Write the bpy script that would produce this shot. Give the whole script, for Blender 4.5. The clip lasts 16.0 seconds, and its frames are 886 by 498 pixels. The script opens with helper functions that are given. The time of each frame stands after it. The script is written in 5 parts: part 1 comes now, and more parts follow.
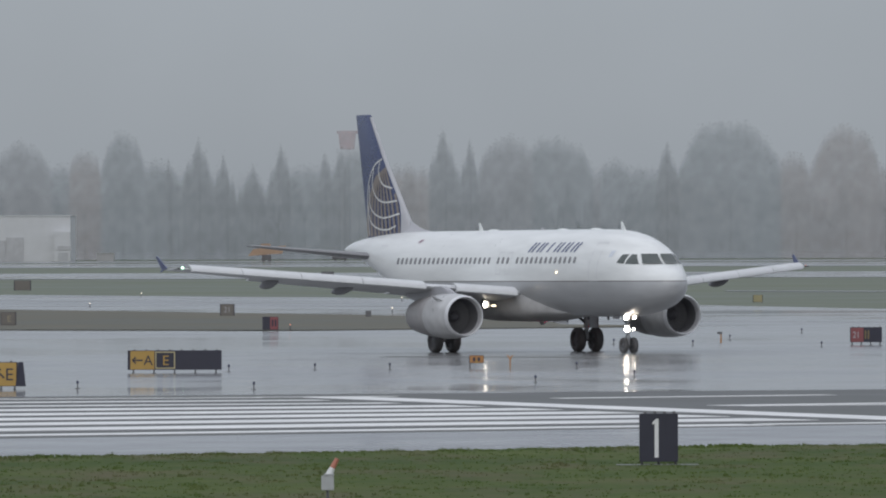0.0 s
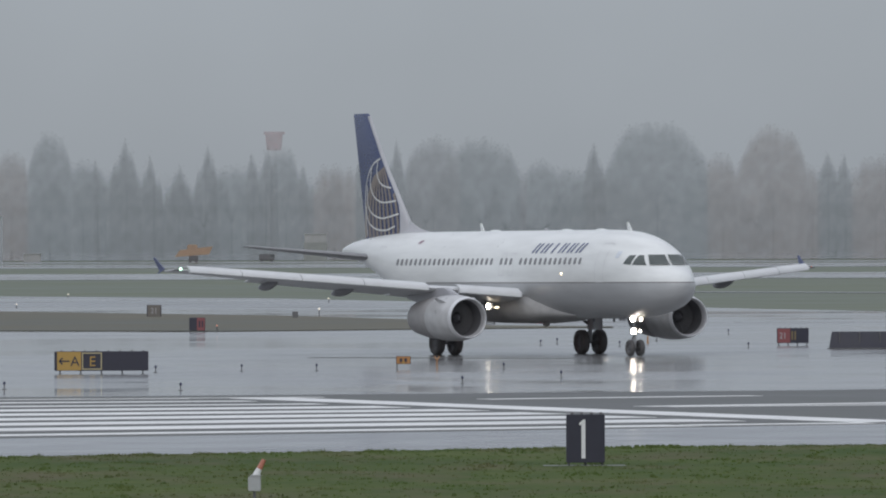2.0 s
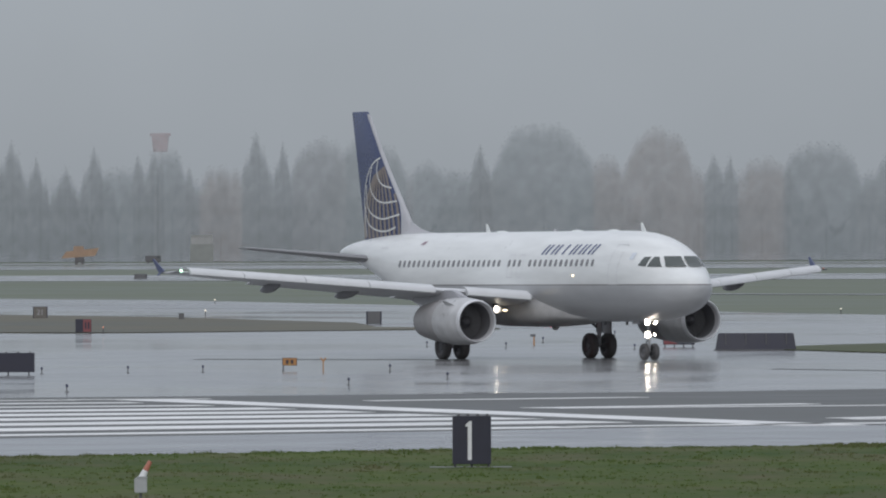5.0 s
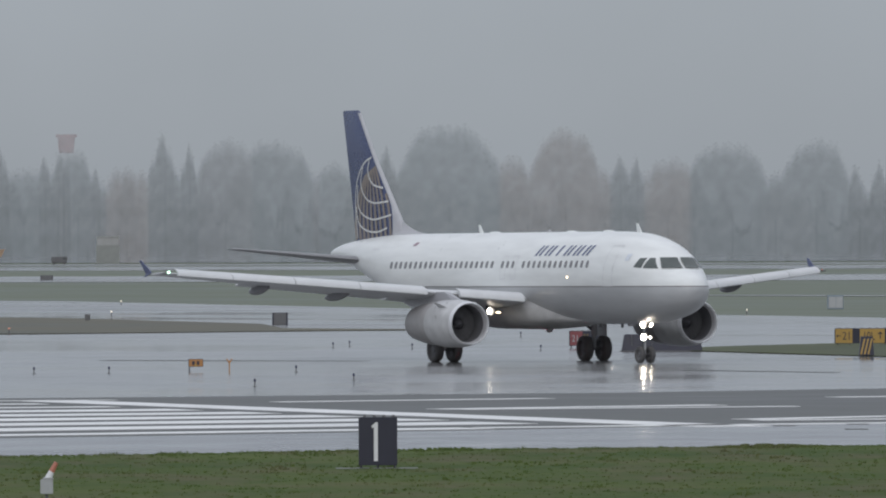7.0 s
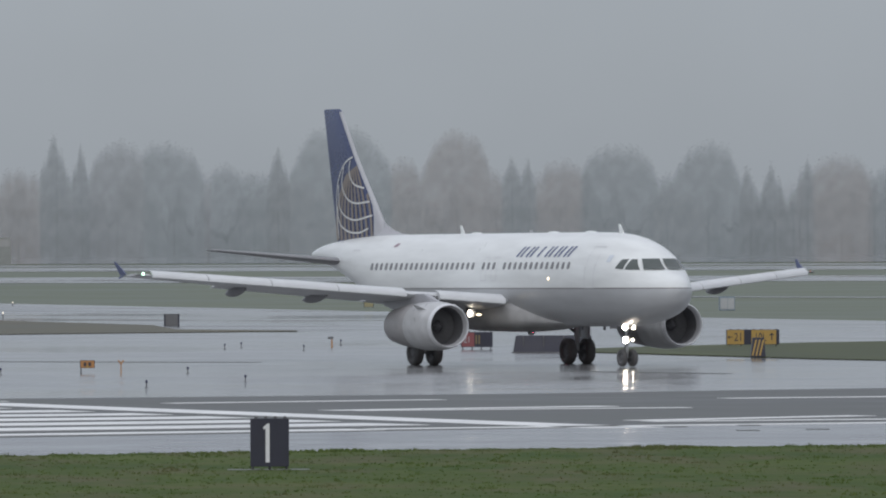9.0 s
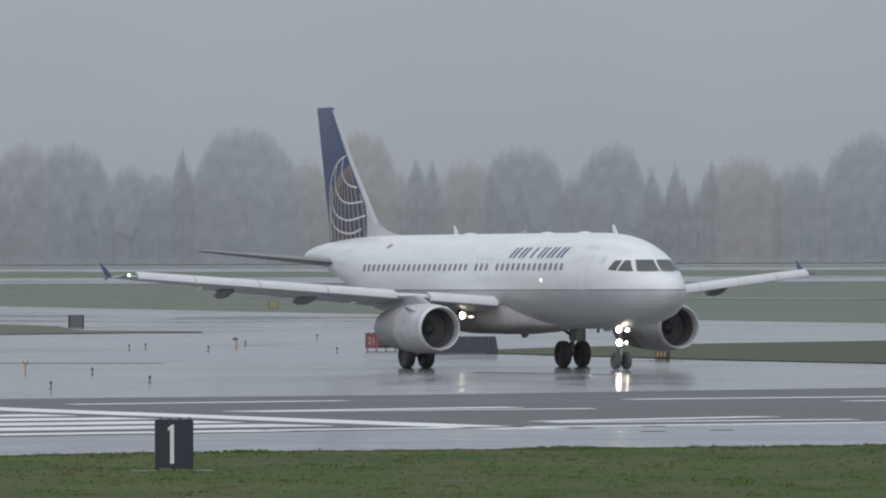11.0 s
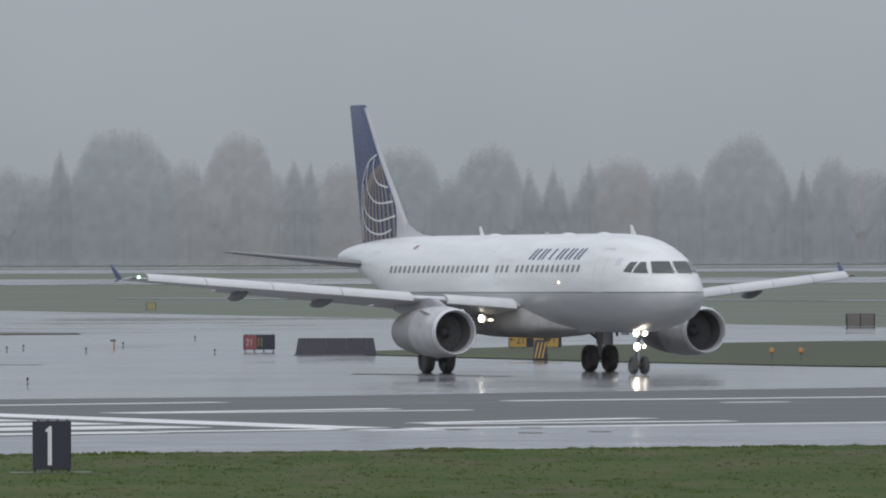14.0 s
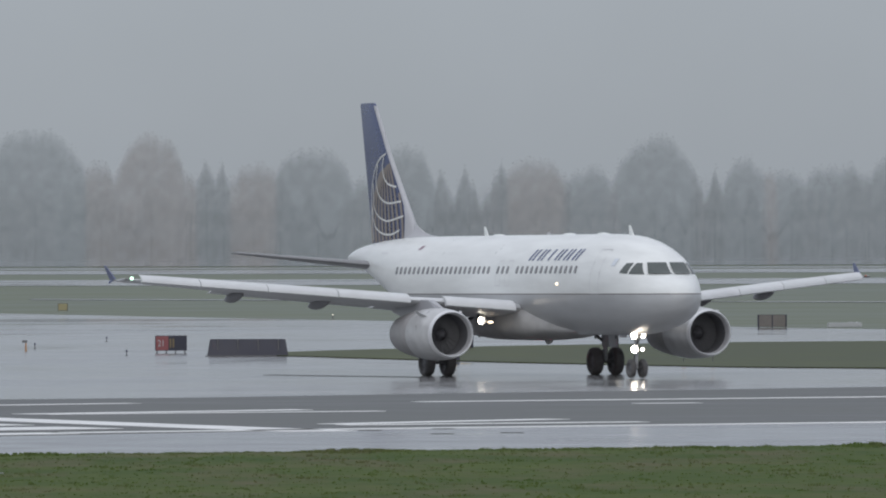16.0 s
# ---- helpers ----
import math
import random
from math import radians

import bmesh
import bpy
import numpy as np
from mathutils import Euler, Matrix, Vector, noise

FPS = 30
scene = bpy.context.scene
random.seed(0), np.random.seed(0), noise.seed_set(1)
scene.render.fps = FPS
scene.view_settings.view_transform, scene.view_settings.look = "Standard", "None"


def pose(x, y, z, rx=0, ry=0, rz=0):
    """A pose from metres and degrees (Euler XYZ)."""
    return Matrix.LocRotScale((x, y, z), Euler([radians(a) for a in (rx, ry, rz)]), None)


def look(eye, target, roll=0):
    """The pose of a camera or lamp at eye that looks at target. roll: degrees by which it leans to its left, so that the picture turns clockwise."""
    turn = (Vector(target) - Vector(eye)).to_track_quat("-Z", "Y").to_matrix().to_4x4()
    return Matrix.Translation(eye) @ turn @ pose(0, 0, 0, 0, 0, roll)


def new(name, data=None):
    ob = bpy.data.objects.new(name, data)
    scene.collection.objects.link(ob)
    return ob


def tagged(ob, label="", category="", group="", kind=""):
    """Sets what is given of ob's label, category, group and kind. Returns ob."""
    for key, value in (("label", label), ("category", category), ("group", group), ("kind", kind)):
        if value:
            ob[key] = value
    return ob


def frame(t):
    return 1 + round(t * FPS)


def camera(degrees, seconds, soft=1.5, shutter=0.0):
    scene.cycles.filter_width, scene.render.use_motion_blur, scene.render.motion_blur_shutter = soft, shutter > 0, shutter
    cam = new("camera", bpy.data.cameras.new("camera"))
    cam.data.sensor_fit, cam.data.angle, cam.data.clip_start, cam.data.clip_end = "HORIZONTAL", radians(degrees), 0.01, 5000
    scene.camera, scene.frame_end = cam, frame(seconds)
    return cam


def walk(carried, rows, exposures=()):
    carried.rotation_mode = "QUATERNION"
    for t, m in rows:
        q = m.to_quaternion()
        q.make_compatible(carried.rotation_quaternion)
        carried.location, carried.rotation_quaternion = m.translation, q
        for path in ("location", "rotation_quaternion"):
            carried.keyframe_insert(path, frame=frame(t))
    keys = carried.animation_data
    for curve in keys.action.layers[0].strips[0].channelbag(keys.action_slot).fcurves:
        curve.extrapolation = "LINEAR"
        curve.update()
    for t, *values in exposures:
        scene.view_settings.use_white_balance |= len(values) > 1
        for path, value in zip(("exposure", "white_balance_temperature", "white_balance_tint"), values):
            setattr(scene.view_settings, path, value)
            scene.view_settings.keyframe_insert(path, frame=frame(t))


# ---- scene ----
# A rain-wet airfield filmed with a long lens from a raised stand; an airliner taxies towards the camera.
EYE = 5.320
PITCH = 0.2
ROLL = -0.154
# seconds, pan, tilt in degrees
PAN = [(0, 0.0106, -0.0429), (0.5, -0.0897, -0.0419), (1, -0.2220, -0.0415), (1.5, -0.3253, -0.0411), (2, -0.4173, -0.0387), (2.5, -0.5198, -0.0390), (3, -0.5959, -0.0342), (3.5, -0.7172, -0.0321), (4, -0.8329, -0.0316), (6.5, -1.4914, -0.0288), (7, -1.6314, -0.0259), (7.5, -1.8006, -0.0244), (8, -1.9707, -0.0242), (8.5, -2.1106, -0.0228), (9, -2.2649, -0.0202), (11.5, -2.9470, -0.0140), (12, -3.0685, -0.0114), (12.5, -3.1948, -0.0097), (13, -3.3171, -0.0101), (13.5, -3.4163, -0.0085), (14, -3.5379, -0.0085), (14.5, -3.6715, -0.0062), (15, -3.8157, -0.0073), (15.5, -3.9388, -0.0075), (16, -4.0535, -0.0042)]
# seconds, x, y of the point on the ground below the nose, heading in degrees
TAXI = [(0, 10.75, 456.61, -65.54), (0.5, 11.61, 454.76, -65.67), (1, 12.51, 452.92, -65.63), (1.5, 13.39, 451.06, -65.62), (2, 14.30, 449.20, -65.54), (2.5, 15.21, 447.34, -65.45), (3, 16.11, 445.46, -65.49), (3.5, 17.05, 443.56, -65.45), (4, 17.96, 441.60, -65.39), (6.5, 22.51, 431.66, -65.75), (7, 23.40, 429.65, -65.95), (7.5, 24.28, 427.65, -66.15), (8, 25.15, 425.63, -66.40), (8.5, 26.02, 423.59, -66.64), (9, 26.88, 421.54, -66.86), (11.5, 31.04, 411.16, -68.11), (12, 31.97, 409.09, -68.44), (12.5, 32.75, 407.02, -68.89), (13, 33.49, 404.94, -69.45), (13.5, 34.21, 402.86, -70.09), (14, 34.89, 400.78, -70.70), (14.5, 35.53, 398.69, -71.39), (15, 36.22, 396.58, -71.92), (15.5, 36.86, 394.45, -72.44), (16, 37.55, 392.30, -72.73)]

cam = camera(5.1794, 16.0, soft=2.0)
walk(cam, [(t, pose(0, 0, EYE, 90 + tilt, 0, pan) @ pose(0, 0, 0, 0, 0, ROLL)) for t, pan, tilt in PAN],
     exposures=[(0, 0.02), (8, 0.03), (16, 0.08)])


# ---- world and sun: low rain cloud, three times brighter overhead than at the horizon ----
world = bpy.data.worlds.new("overcast")
scene.world = world
world.use_nodes = True
wn, wl = world.node_tree.nodes, world.node_tree.links
wn.clear()
w_out = wn.new("ShaderNodeOutputWorld")
w_sky = wn.new("ShaderNodeTexSky")
w_sky.sky_type, w_sky.sun_disc = "NISHITA", False
w_sky.sun_elevation, w_sky.sun_rotation = radians(38), radians(160)
w_bg1, w_bg2, w_add = wn.new("ShaderNodeBackground"), wn.new("ShaderNodeBackground"), wn.new("ShaderNodeAddShader")
w_bg1.inputs[1].default_value = 0.012
w_tc, w_sep, w_ramp = wn.new("ShaderNodeTexCoord"), wn.new("ShaderNodeSeparateXYZ"), wn.new("ShaderNodeValToRGB")
cr = w_ramp.color_ramp
cr.elements[0].position, cr.elements[0].color = 0.0, (0.243, 0.271, 0.313, 1)
cr.elements[1].position, cr.elements[1].color = 1.0, (0.87, 0.906, 0.99, 1)
for at, c in ((0.012, (0.259, 0.289, 0.334, 1)), (0.028, (0.279, 0.311, 0.363, 1)), (0.4, (0.525, 0.555, 0.62, 1))):
    e = cr.elements.new(at)
    e.color = c
w_bg2.inputs[1].default_value = 1.0
wl.new(w_tc.outputs["Generated"], w_sep.inputs[0])
wl.new(w_sep.outputs[2], w_ramp.inputs[0])
# faint unevenness of the cloud
w_noise, w_map, w_mul = wn.new("ShaderNodeTexNoise"), wn.new("ShaderNodeMapRange"), wn.new("ShaderNodeMix")
w_noise.inputs["Scale"].default_value, w_noise.inputs["Detail"].default_value = 30, 4
w_map.inputs["From Min"].default_value, w_map.inputs["From Max"].default_value = 0.3, 0.7
w_map.inputs["To Min"].default_value, w_map.inputs["To Max"].default_value = 0.965, 1.035
w_mul.data_type, w_mul.blend_type = "RGBA", "MULTIPLY"
w_mul.inputs["Factor"].default_value = 1
wl.new(w_tc.outputs["Generated"], w_noise.inputs["Vector"])
wl.new(w_noise.outputs["Fac"], w_map.inputs["Value"])
wl.new(w_ramp.outputs[0], w_mul.inputs[6])
wl.new(w_map.outputs[0], w_mul.inputs[7])
wl.new(w_mul.outputs[2], w_bg2.inputs[0])
wl.new(w_sky.outputs[0], w_bg1.inputs[0])
wl.new(w_bg1.outputs[0], w_add.inputs[0])
wl.new(w_bg2.outputs[0], w_add.inputs[1])
wl.new(w_add.outputs[0], w_out.inputs[0])
sun_data = bpy.data.lights.new("sun", "SUN")
sun_data.energy, sun_data.angle, sun_data.color = 0.5, radians(40), (1, 0.97, 0.93)
sun = new("sun", sun_data)
sun.matrix_world = look((-120, -200, 220), (0, 300, 0))


# ---- materials ----
def mat(name, base, rough=0.5, metal=0.0, vary=0.15, grain=8.0, stain=0.6, bump=0.0, rough_vary=0.1, tint=None, stretch=(1, 1, 1), ior=1.5, coat=0.0, spec=0.5):
    """A surface with variation at two scales: grain and stain, in repeats a metre."""
    m = bpy.data.materials.new(name)
    m.use_nodes = True
    n, l = m.node_tree.nodes, m.node_tree.links
    b = n["Principled BSDF"]
    b.inputs["Metallic"].default_value, b.inputs["IOR"].default_value, b.inputs["Coat Weight"].default_value = metal, ior, coat
    b.inputs["Coat Roughness"].default_value = 0.08
    b.inputs["Specular IOR Level"].default_value = spec
    tc, mp = n.new("ShaderNodeTexCoord"), n.new("ShaderNodeMapping")
    mp.inputs["Scale"].default_value = stretch
    l.new(tc.outputs["Object"], mp.inputs[0])
    fine, wide = n.new("ShaderNodeTexNoise"), n.new("ShaderNodeTexNoise")
    for t, sc, dt in ((fine, grain, 5), (wide, stain, 4)):
        t.inputs["Scale"].default_value, t.inputs["Detail"].default_value = sc, dt
        l.new(mp.outputs[0], t.inputs["Vector"])
    both = n.new("ShaderNodeMath")
    both.operation = "ADD"
    l.new(fine.outputs["Fac"], both.inputs[0])
    l.new(wide.outputs["Fac"], both.inputs[1])
    rng = n.new("ShaderNodeMapRange")
    rng.inputs["From Min"].default_value, rng.inputs["From Max"].default_value = 0.65, 1.35
    l.new(both.outputs[0], rng.inputs["Value"])
    mix = n.new("ShaderNodeMix")
    mix.data_type = "RGBA"
    lo = [c * (1 - vary) for c in base]
    hi = list(tint) if tint else [min(1, c * (1 + vary)) for c in base]
    mix.inputs[6].default_value, mix.inputs[7].default_value = (*lo, 1), (*hi, 1)
    l.new(rng.outputs[0], mix.inputs["Factor"])
    l.new(mix.outputs[2], b.inputs["Base Color"])
    rr = n.new("ShaderNodeMapRange")
    rr.inputs["To Min"].default_value, rr.inputs["To Max"].default_value = max(0.01, rough - rough_vary), min(1, rough + rough_vary)
    l.new(rng.outputs[0], rr.inputs["Value"])
    l.new(rr.outputs[0], b.inputs["Roughness"])
    if bump:
        bp = n.new("ShaderNodeBump")
        bp.inputs["Strength"].default_value, bp.inputs["Distance"].default_value = 0.6, bump
        l.new(fine.outputs["Fac"], bp.inputs["Height"])
        l.new(bp.outputs[0], b.inputs["Normal"])
    return m


def glow(name, colour, strength):
    m = bpy.data.materials.new(name)
    m.use_nodes = True
    b = m.node_tree.nodes["Principled BSDF"]
    b.inputs["Base Color"].default_value = (*colour, 1)
    b.inputs["Emission Color"].default_value = (*colour, 1)
    b.inputs["Emission Strength"].default_value = strength
    return m


def mist_faded(name, base, see_through):
    """Far surfaces, mostly late-autumn crowns, made part transparent to stand in for rain haze."""
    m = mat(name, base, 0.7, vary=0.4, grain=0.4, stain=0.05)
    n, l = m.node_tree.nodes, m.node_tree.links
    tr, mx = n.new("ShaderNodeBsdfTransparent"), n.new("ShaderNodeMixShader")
    # opacity varies in uneven clumps and fades at crown tops to imitate mist
    fade, clump, co = n.new("ShaderNodeAttribute"), n.new("ShaderNodeTexNoise"), n.new("ShaderNodeTexCoord")
    fade.attribute_name = "haze_fade"
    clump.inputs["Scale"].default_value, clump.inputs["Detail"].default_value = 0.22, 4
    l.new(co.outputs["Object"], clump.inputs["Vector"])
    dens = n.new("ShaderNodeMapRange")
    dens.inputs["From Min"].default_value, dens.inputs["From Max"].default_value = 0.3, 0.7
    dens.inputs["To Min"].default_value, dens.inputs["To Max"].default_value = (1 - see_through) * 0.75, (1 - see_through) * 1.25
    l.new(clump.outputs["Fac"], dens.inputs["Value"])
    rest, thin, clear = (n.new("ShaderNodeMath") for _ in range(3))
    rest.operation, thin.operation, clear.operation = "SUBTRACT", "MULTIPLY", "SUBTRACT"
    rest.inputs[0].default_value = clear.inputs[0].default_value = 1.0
    l.new(fade.outputs["Fac"], rest.inputs[1])
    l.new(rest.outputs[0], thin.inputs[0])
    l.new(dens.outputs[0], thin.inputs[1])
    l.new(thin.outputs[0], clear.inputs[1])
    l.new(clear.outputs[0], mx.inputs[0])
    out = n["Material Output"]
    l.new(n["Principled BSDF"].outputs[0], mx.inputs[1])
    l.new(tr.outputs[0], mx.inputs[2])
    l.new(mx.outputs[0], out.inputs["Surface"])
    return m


GRASS = mat("grass", (0.057, 0.114, 0.027), 0.8, vary=0.4, grain=1.2, stain=0.10, bump=0.03, tint=(0.112, 0.136, 0.050), spec=0.04)
BLADES = mat("grass_blades", (0.104, 0.178, 0.048), 0.8, vary=0.25, grain=1.5, stain=0.15, tint=(0.150, 0.178, 0.068), spec=0.04)


def worn(m, colour):
    """Lays worn brown patches, a few metres wide, over a grass material."""
    n, l = m.node_tree.nodes, m.node_tree.links
    b = n["Principled BSDF"]
    tc, mp, ns, rg, mx = n.new("ShaderNodeTexCoord"), n.new("ShaderNodeMapping"), n.new("ShaderNodeTexNoise"), n.new("ShaderNodeMapRange"), n.new("ShaderNodeMix")
    mp.inputs["Scale"].default_value = (0.3, 0.11, 0.3)
    ns.inputs["Scale"].default_value, ns.inputs["Detail"].default_value, ns.inputs["Roughness"].default_value = 1.0, 6, 0.65
    rg.inputs["From Min"].default_value, rg.inputs["From Max"].default_value = 0.47, 0.72
    rg.inputs["To Max"].default_value = 0.9
    mx.data_type = "RGBA"
    mx.inputs[7].default_value = (*colour, 1)
    l.new(tc.outputs["Object"], mp.inputs[0])
    l.new(mp.outputs[0], ns.inputs["Vector"])
    l.new(ns.outputs["Fac"], rg.inputs["Value"])
    l.new(rg.outputs[0], mx.inputs["Factor"])
    l.new(b.inputs["Base Color"].links[0].from_socket, mx.inputs[6])
    l.new(mx.outputs[2], b.inputs["Base Color"])


def puddled(m, across, along, smooth, rough, light):
    """Broad uneven wetness: shallow water lies in long patches, between them the surface is rougher and a little paler or darker."""
    n, l = m.node_tree.nodes, m.node_tree.links
    b = n["Principled BSDF"]
    tc, mp, ns, ns2, ad, rg, rr, cm = (n.new("ShaderNode" + k) for k in ("TexCoord", "Mapping", "TexNoise", "TexNoise", "Math", "MapRange", "MapRange", "MapRange"))
    mp.inputs["Scale"].default_value = (1 / across, 1 / along, 1)
    ns.inputs["Scale"].default_value, ns.inputs["Detail"].default_value, ns.inputs["Roughness"].default_value = 1.0, 5, 0.6
    ns2.inputs["Scale"].default_value, ns2.inputs["Detail"].default_value = 0.23, 3
    l.new(tc.outputs["Object"], mp.inputs[0])
    l.new(mp.outputs[0], ns.inputs["Vector"])
    l.new(mp.outputs[0], ns2.inputs["Vector"])
    l.new(ns.outputs["Fac"], ad.inputs[0])
    l.new(ns2.outputs["Fac"], ad.inputs[1])
    rg.inputs["From Min"].default_value, rg.inputs["From Max"].default_value = 0.82, 1.18
    l.new(ad.outputs[0], rg.inputs["Value"])
    rr.inputs["To Min"].default_value, rr.inputs["To Max"].default_value = smooth, rough
    l.new(rg.outputs[0], rr.inputs["Value"])
    l.new(rr.outputs[0], b.inputs["Roughness"])
    cm.inputs["To Min"].default_value, cm.inputs["To Max"].default_value = 1.0, light
    l.new(rg.outputs[0], cm.inputs["Value"])
    mx = n.new("ShaderNodeMix")
    mx.data_type, mx.blend_type = "RGBA", "MULTIPLY"
    mx.inputs["Factor"].default_value = 1
    l.new(b.inputs["Base Color"].links[0].from_socket, mx.inputs[6])
    l.new(cm.outputs[0], mx.inputs[7])
    l.new(mx.outputs[2], b.inputs["Base Color"])


worn(GRASS, (0.128, 0.112, 0.072))
worn(BLADES, (0.160, 0.146, 0.090))
# rain-wet; gloss set high so reflected sky stands in for distance haze
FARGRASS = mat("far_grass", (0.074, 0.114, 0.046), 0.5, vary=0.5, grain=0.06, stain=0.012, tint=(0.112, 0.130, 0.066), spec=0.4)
ISLANDGRASS = mat("island_grass", (0.075, 0.095, 0.045), 0.7, vary=0.45, grain=0.22, stain=0.03, tint=(0.108, 0.122, 0.062), spec=0.18)
STALEGRASS = mat("stale_grass", (0.085, 0.092, 0.055), 0.6, vary=0.45, grain=0.15, stain=0.03, tint=(0.14, 0.125, 0.085), spec=0.3)
CONCRETE = mat("wet_concrete", (0.25, 0.25, 0.25), 0.16, vary=0.25, grain=0.9, stain=0.06, rough_vary=0.08, stretch=(0.25, 1, 1))
ASPHALT = mat("wet_asphalt", (0.088, 0.092, 0.088), 0.55, vary=0.5, grain=0.8, stain=0.08, rough_vary=0.16, stretch=(0.3, 1, 1), spec=0.35)
SHOULDER = mat("wet_shoulder", (0.19, 0.19, 0.195), 0.2, vary=0.25, grain=1.2, stain=0.06, rough_vary=0.06, stretch=(0.3, 1, 1))
FARCONCRETE = mat("far_wet_concrete", (0.21, 0.21, 0.205), 0.25, vary=0.25, grain=0.2, stain=0.02)
puddled(CONCRETE, 9.0, 14.0, 0.07, 0.22, 0.8)
puddled(SHOULDER, 5.0, 6.0, 0.15, 0.28, 0.85)
puddled(FARCONCRETE, 26.0, 30.0, 0.02, 0.30, 0.7)
ROADPAINT = mat("worn_road_paint", (0.78, 0.78, 0.77), 0.5, vary=0.2, grain=1.5, stain=0.25, stretch=(0.4, 1, 1))
WHITE = mat("white_aircraft_paint", (0.81, 0.825, 0.81), 0.28, vary=0.07, grain=2.0, stain=0.3, coat=0.4)
GREY = mat("grey_aircraft_paint", (0.37, 0.37, 0.39), 0.35, vary=0.08, grain=2.0, stain=0.3, coat=0.2)
# grey darkened to put the tailplane's shaded underside into its colour
TAILGREY = mat("tailplane_shaded_grey", (0.24, 0.24, 0.25), 0.4, vary=0.12, grain=2.0, stain=0.3)
WINGGREY = mat("wing_grey_paint", (0.64, 0.65, 0.66), 0.5, vary=0.08, grain=1.5, stain=0.4)
NACELLE = mat("nacelle_paint", (0.52, 0.52, 0.52), 0.35, vary=0.18, grain=2.0, stain=0.5, coat=0.2)
DARKMETAL = mat("dark_metal", (0.15, 0.15, 0.155), 0.5, metal=0.2, vary=0.2)
STEEL = mat("bare_metal", (0.62, 0.62, 0.64), 0.3, metal=1.0, vary=0.1)
RUBBER = mat("tyre_rubber", (0.125, 0.122, 0.122), 0.7, vary=0.2)
BLUE = mat("tail_blue_paint", (0.042, 0.060, 0.155), 0.3, vary=0.06, coat=0.4)
BLUELOGO = mat("lettering_blue_paint", (0.065, 0.09, 0.21), 0.35, vary=0.05)
GOLD = mat("gold_grey_paint", (0.25, 0.212, 0.185), 0.35, vary=0.12)
LINEWHITE = mat("logo_white_paint", (0.72, 0.72, 0.70), 0.35, vary=0.04)
GLASSDARK = mat("cabin_glass", (0.09, 0.105, 0.10), 0.1, vary=0.1, rough_vary=0.02)
PANE = mat("cabin_window", (0.22, 0.22, 0.225), 0.15, vary=0.1)
SIGNBLACK = mat("sign_black", (0.028, 0.029, 0.048), 0.45, vary=0.15, grain=4)
SIGNYELLOW = mat("sign_yellow", (0.46, 0.29, 0.075), 0.45, vary=0.08, grain=4)
SIGNRED = mat("sign_red", (0.25, 0.075, 0.08), 0.45, vary=0.1, grain=4)
SIGNWHITE = mat("sign_white", (0.78, 0.78, 0.78), 0.45, vary=0.05, grain=4)
ORANGE = mat("orange_paint", (0.46, 0.22, 0.075), 0.45, vary=0.1)
REDPAINT = mat("red_orange_paint", (0.50, 0.19, 0.13), 0.45, vary=0.1)
BOXGREY = mat("grey_housing", (0.45, 0.46, 0.47), 0.45, vary=0.1)
HANGAR = mat("pale_cladding", (0.60, 0.61, 0.62), 0.6, vary=0.06, grain=0.3, stain=0.03)
HANGARDOOR = mat("hangar_door_grey", (0.47, 0.475, 0.485), 0.6, vary=0.1, grain=0.3)
BARK = mist_faded("grey_bark", (0.09, 0.08, 0.07), 0.965)
# greens lean blue to put distance haze into the leaf colour
LEAF_BROWN = mist_faded("brown_leaves", (0.165, 0.100, 0.058), 0.80)
LEAF_GREEN = mist_faded("dull_green_leaves", (0.042, 0.075, 0.074), 0.805)
LEAF_GREY = mist_faded("grey_brown_leaves", (0.082, 0.080, 0.074), 0.80)
LEAF_FIR = mist_faded("fir_needles", (0.035, 0.055, 0.05), 0.785)
SCRUB_BROWN = mist_faded("misted_brown_scrub", (0.10, 0.085, 0.07), 0.945)
SCRUB_GREEN = mist_faded("dull_green_scrub", (0.06, 0.078, 0.066), 0.945)
SCRUB_FIR = mist_faded("young_firs", (0.04, 0.05, 0.045), 0.935)
LAMP = glow("landing_light_glow", (1.0, 0.90, 0.76), 32)
WINGLAMP = glow("wing_landing_light_glow", (1.0, 0.90, 0.76), 11)
LAMP_WARM = glow("warm_light_glow", (1.0, 0.8, 0.55), 3)
NAV_GREEN = glow("nav_light_glow", (0.6, 1.0, 0.75), 2.5)
REDLAMP = glow("beacon_glow", (1.0, 0.07, 0.16), 26)
EDGE_GLOW = glow("edge_light_glow", (1.0, 0.9, 0.75), 1.0)
AMBER = glow("amber_light_glow", (1.0, 0.40, 0.25), 0.35)


# ---- mesh helpers ----
def finish(name, bm, material, smooth=False):
    me = bpy.data.meshes.new(name)
    bmesh.ops.recalc_face_normals(bm, faces=bm.faces)
    bm.to_mesh(me)
    bm.free()
    for m in (material if isinstance(material, (list, tuple)) else [material]):
        me.materials.append(m)
    if smooth:
        for p in me.polygons:
            p.use_smooth = True
        me.set_sharp_from_angle(angle=radians(40))
    return me


def part(name, bm, material, parent, label="", smooth=False):
    ob = new(name, finish(name, bm, material, smooth))
    ob.parent = parent
    return tagged(ob, label)


def thing(name, m, label, category, group="", kind=""):
    ob = new(name)
    ob.empty_display_size = 0.2
    ob.matrix_world = m
    return tagged(ob, label, category, group, kind)


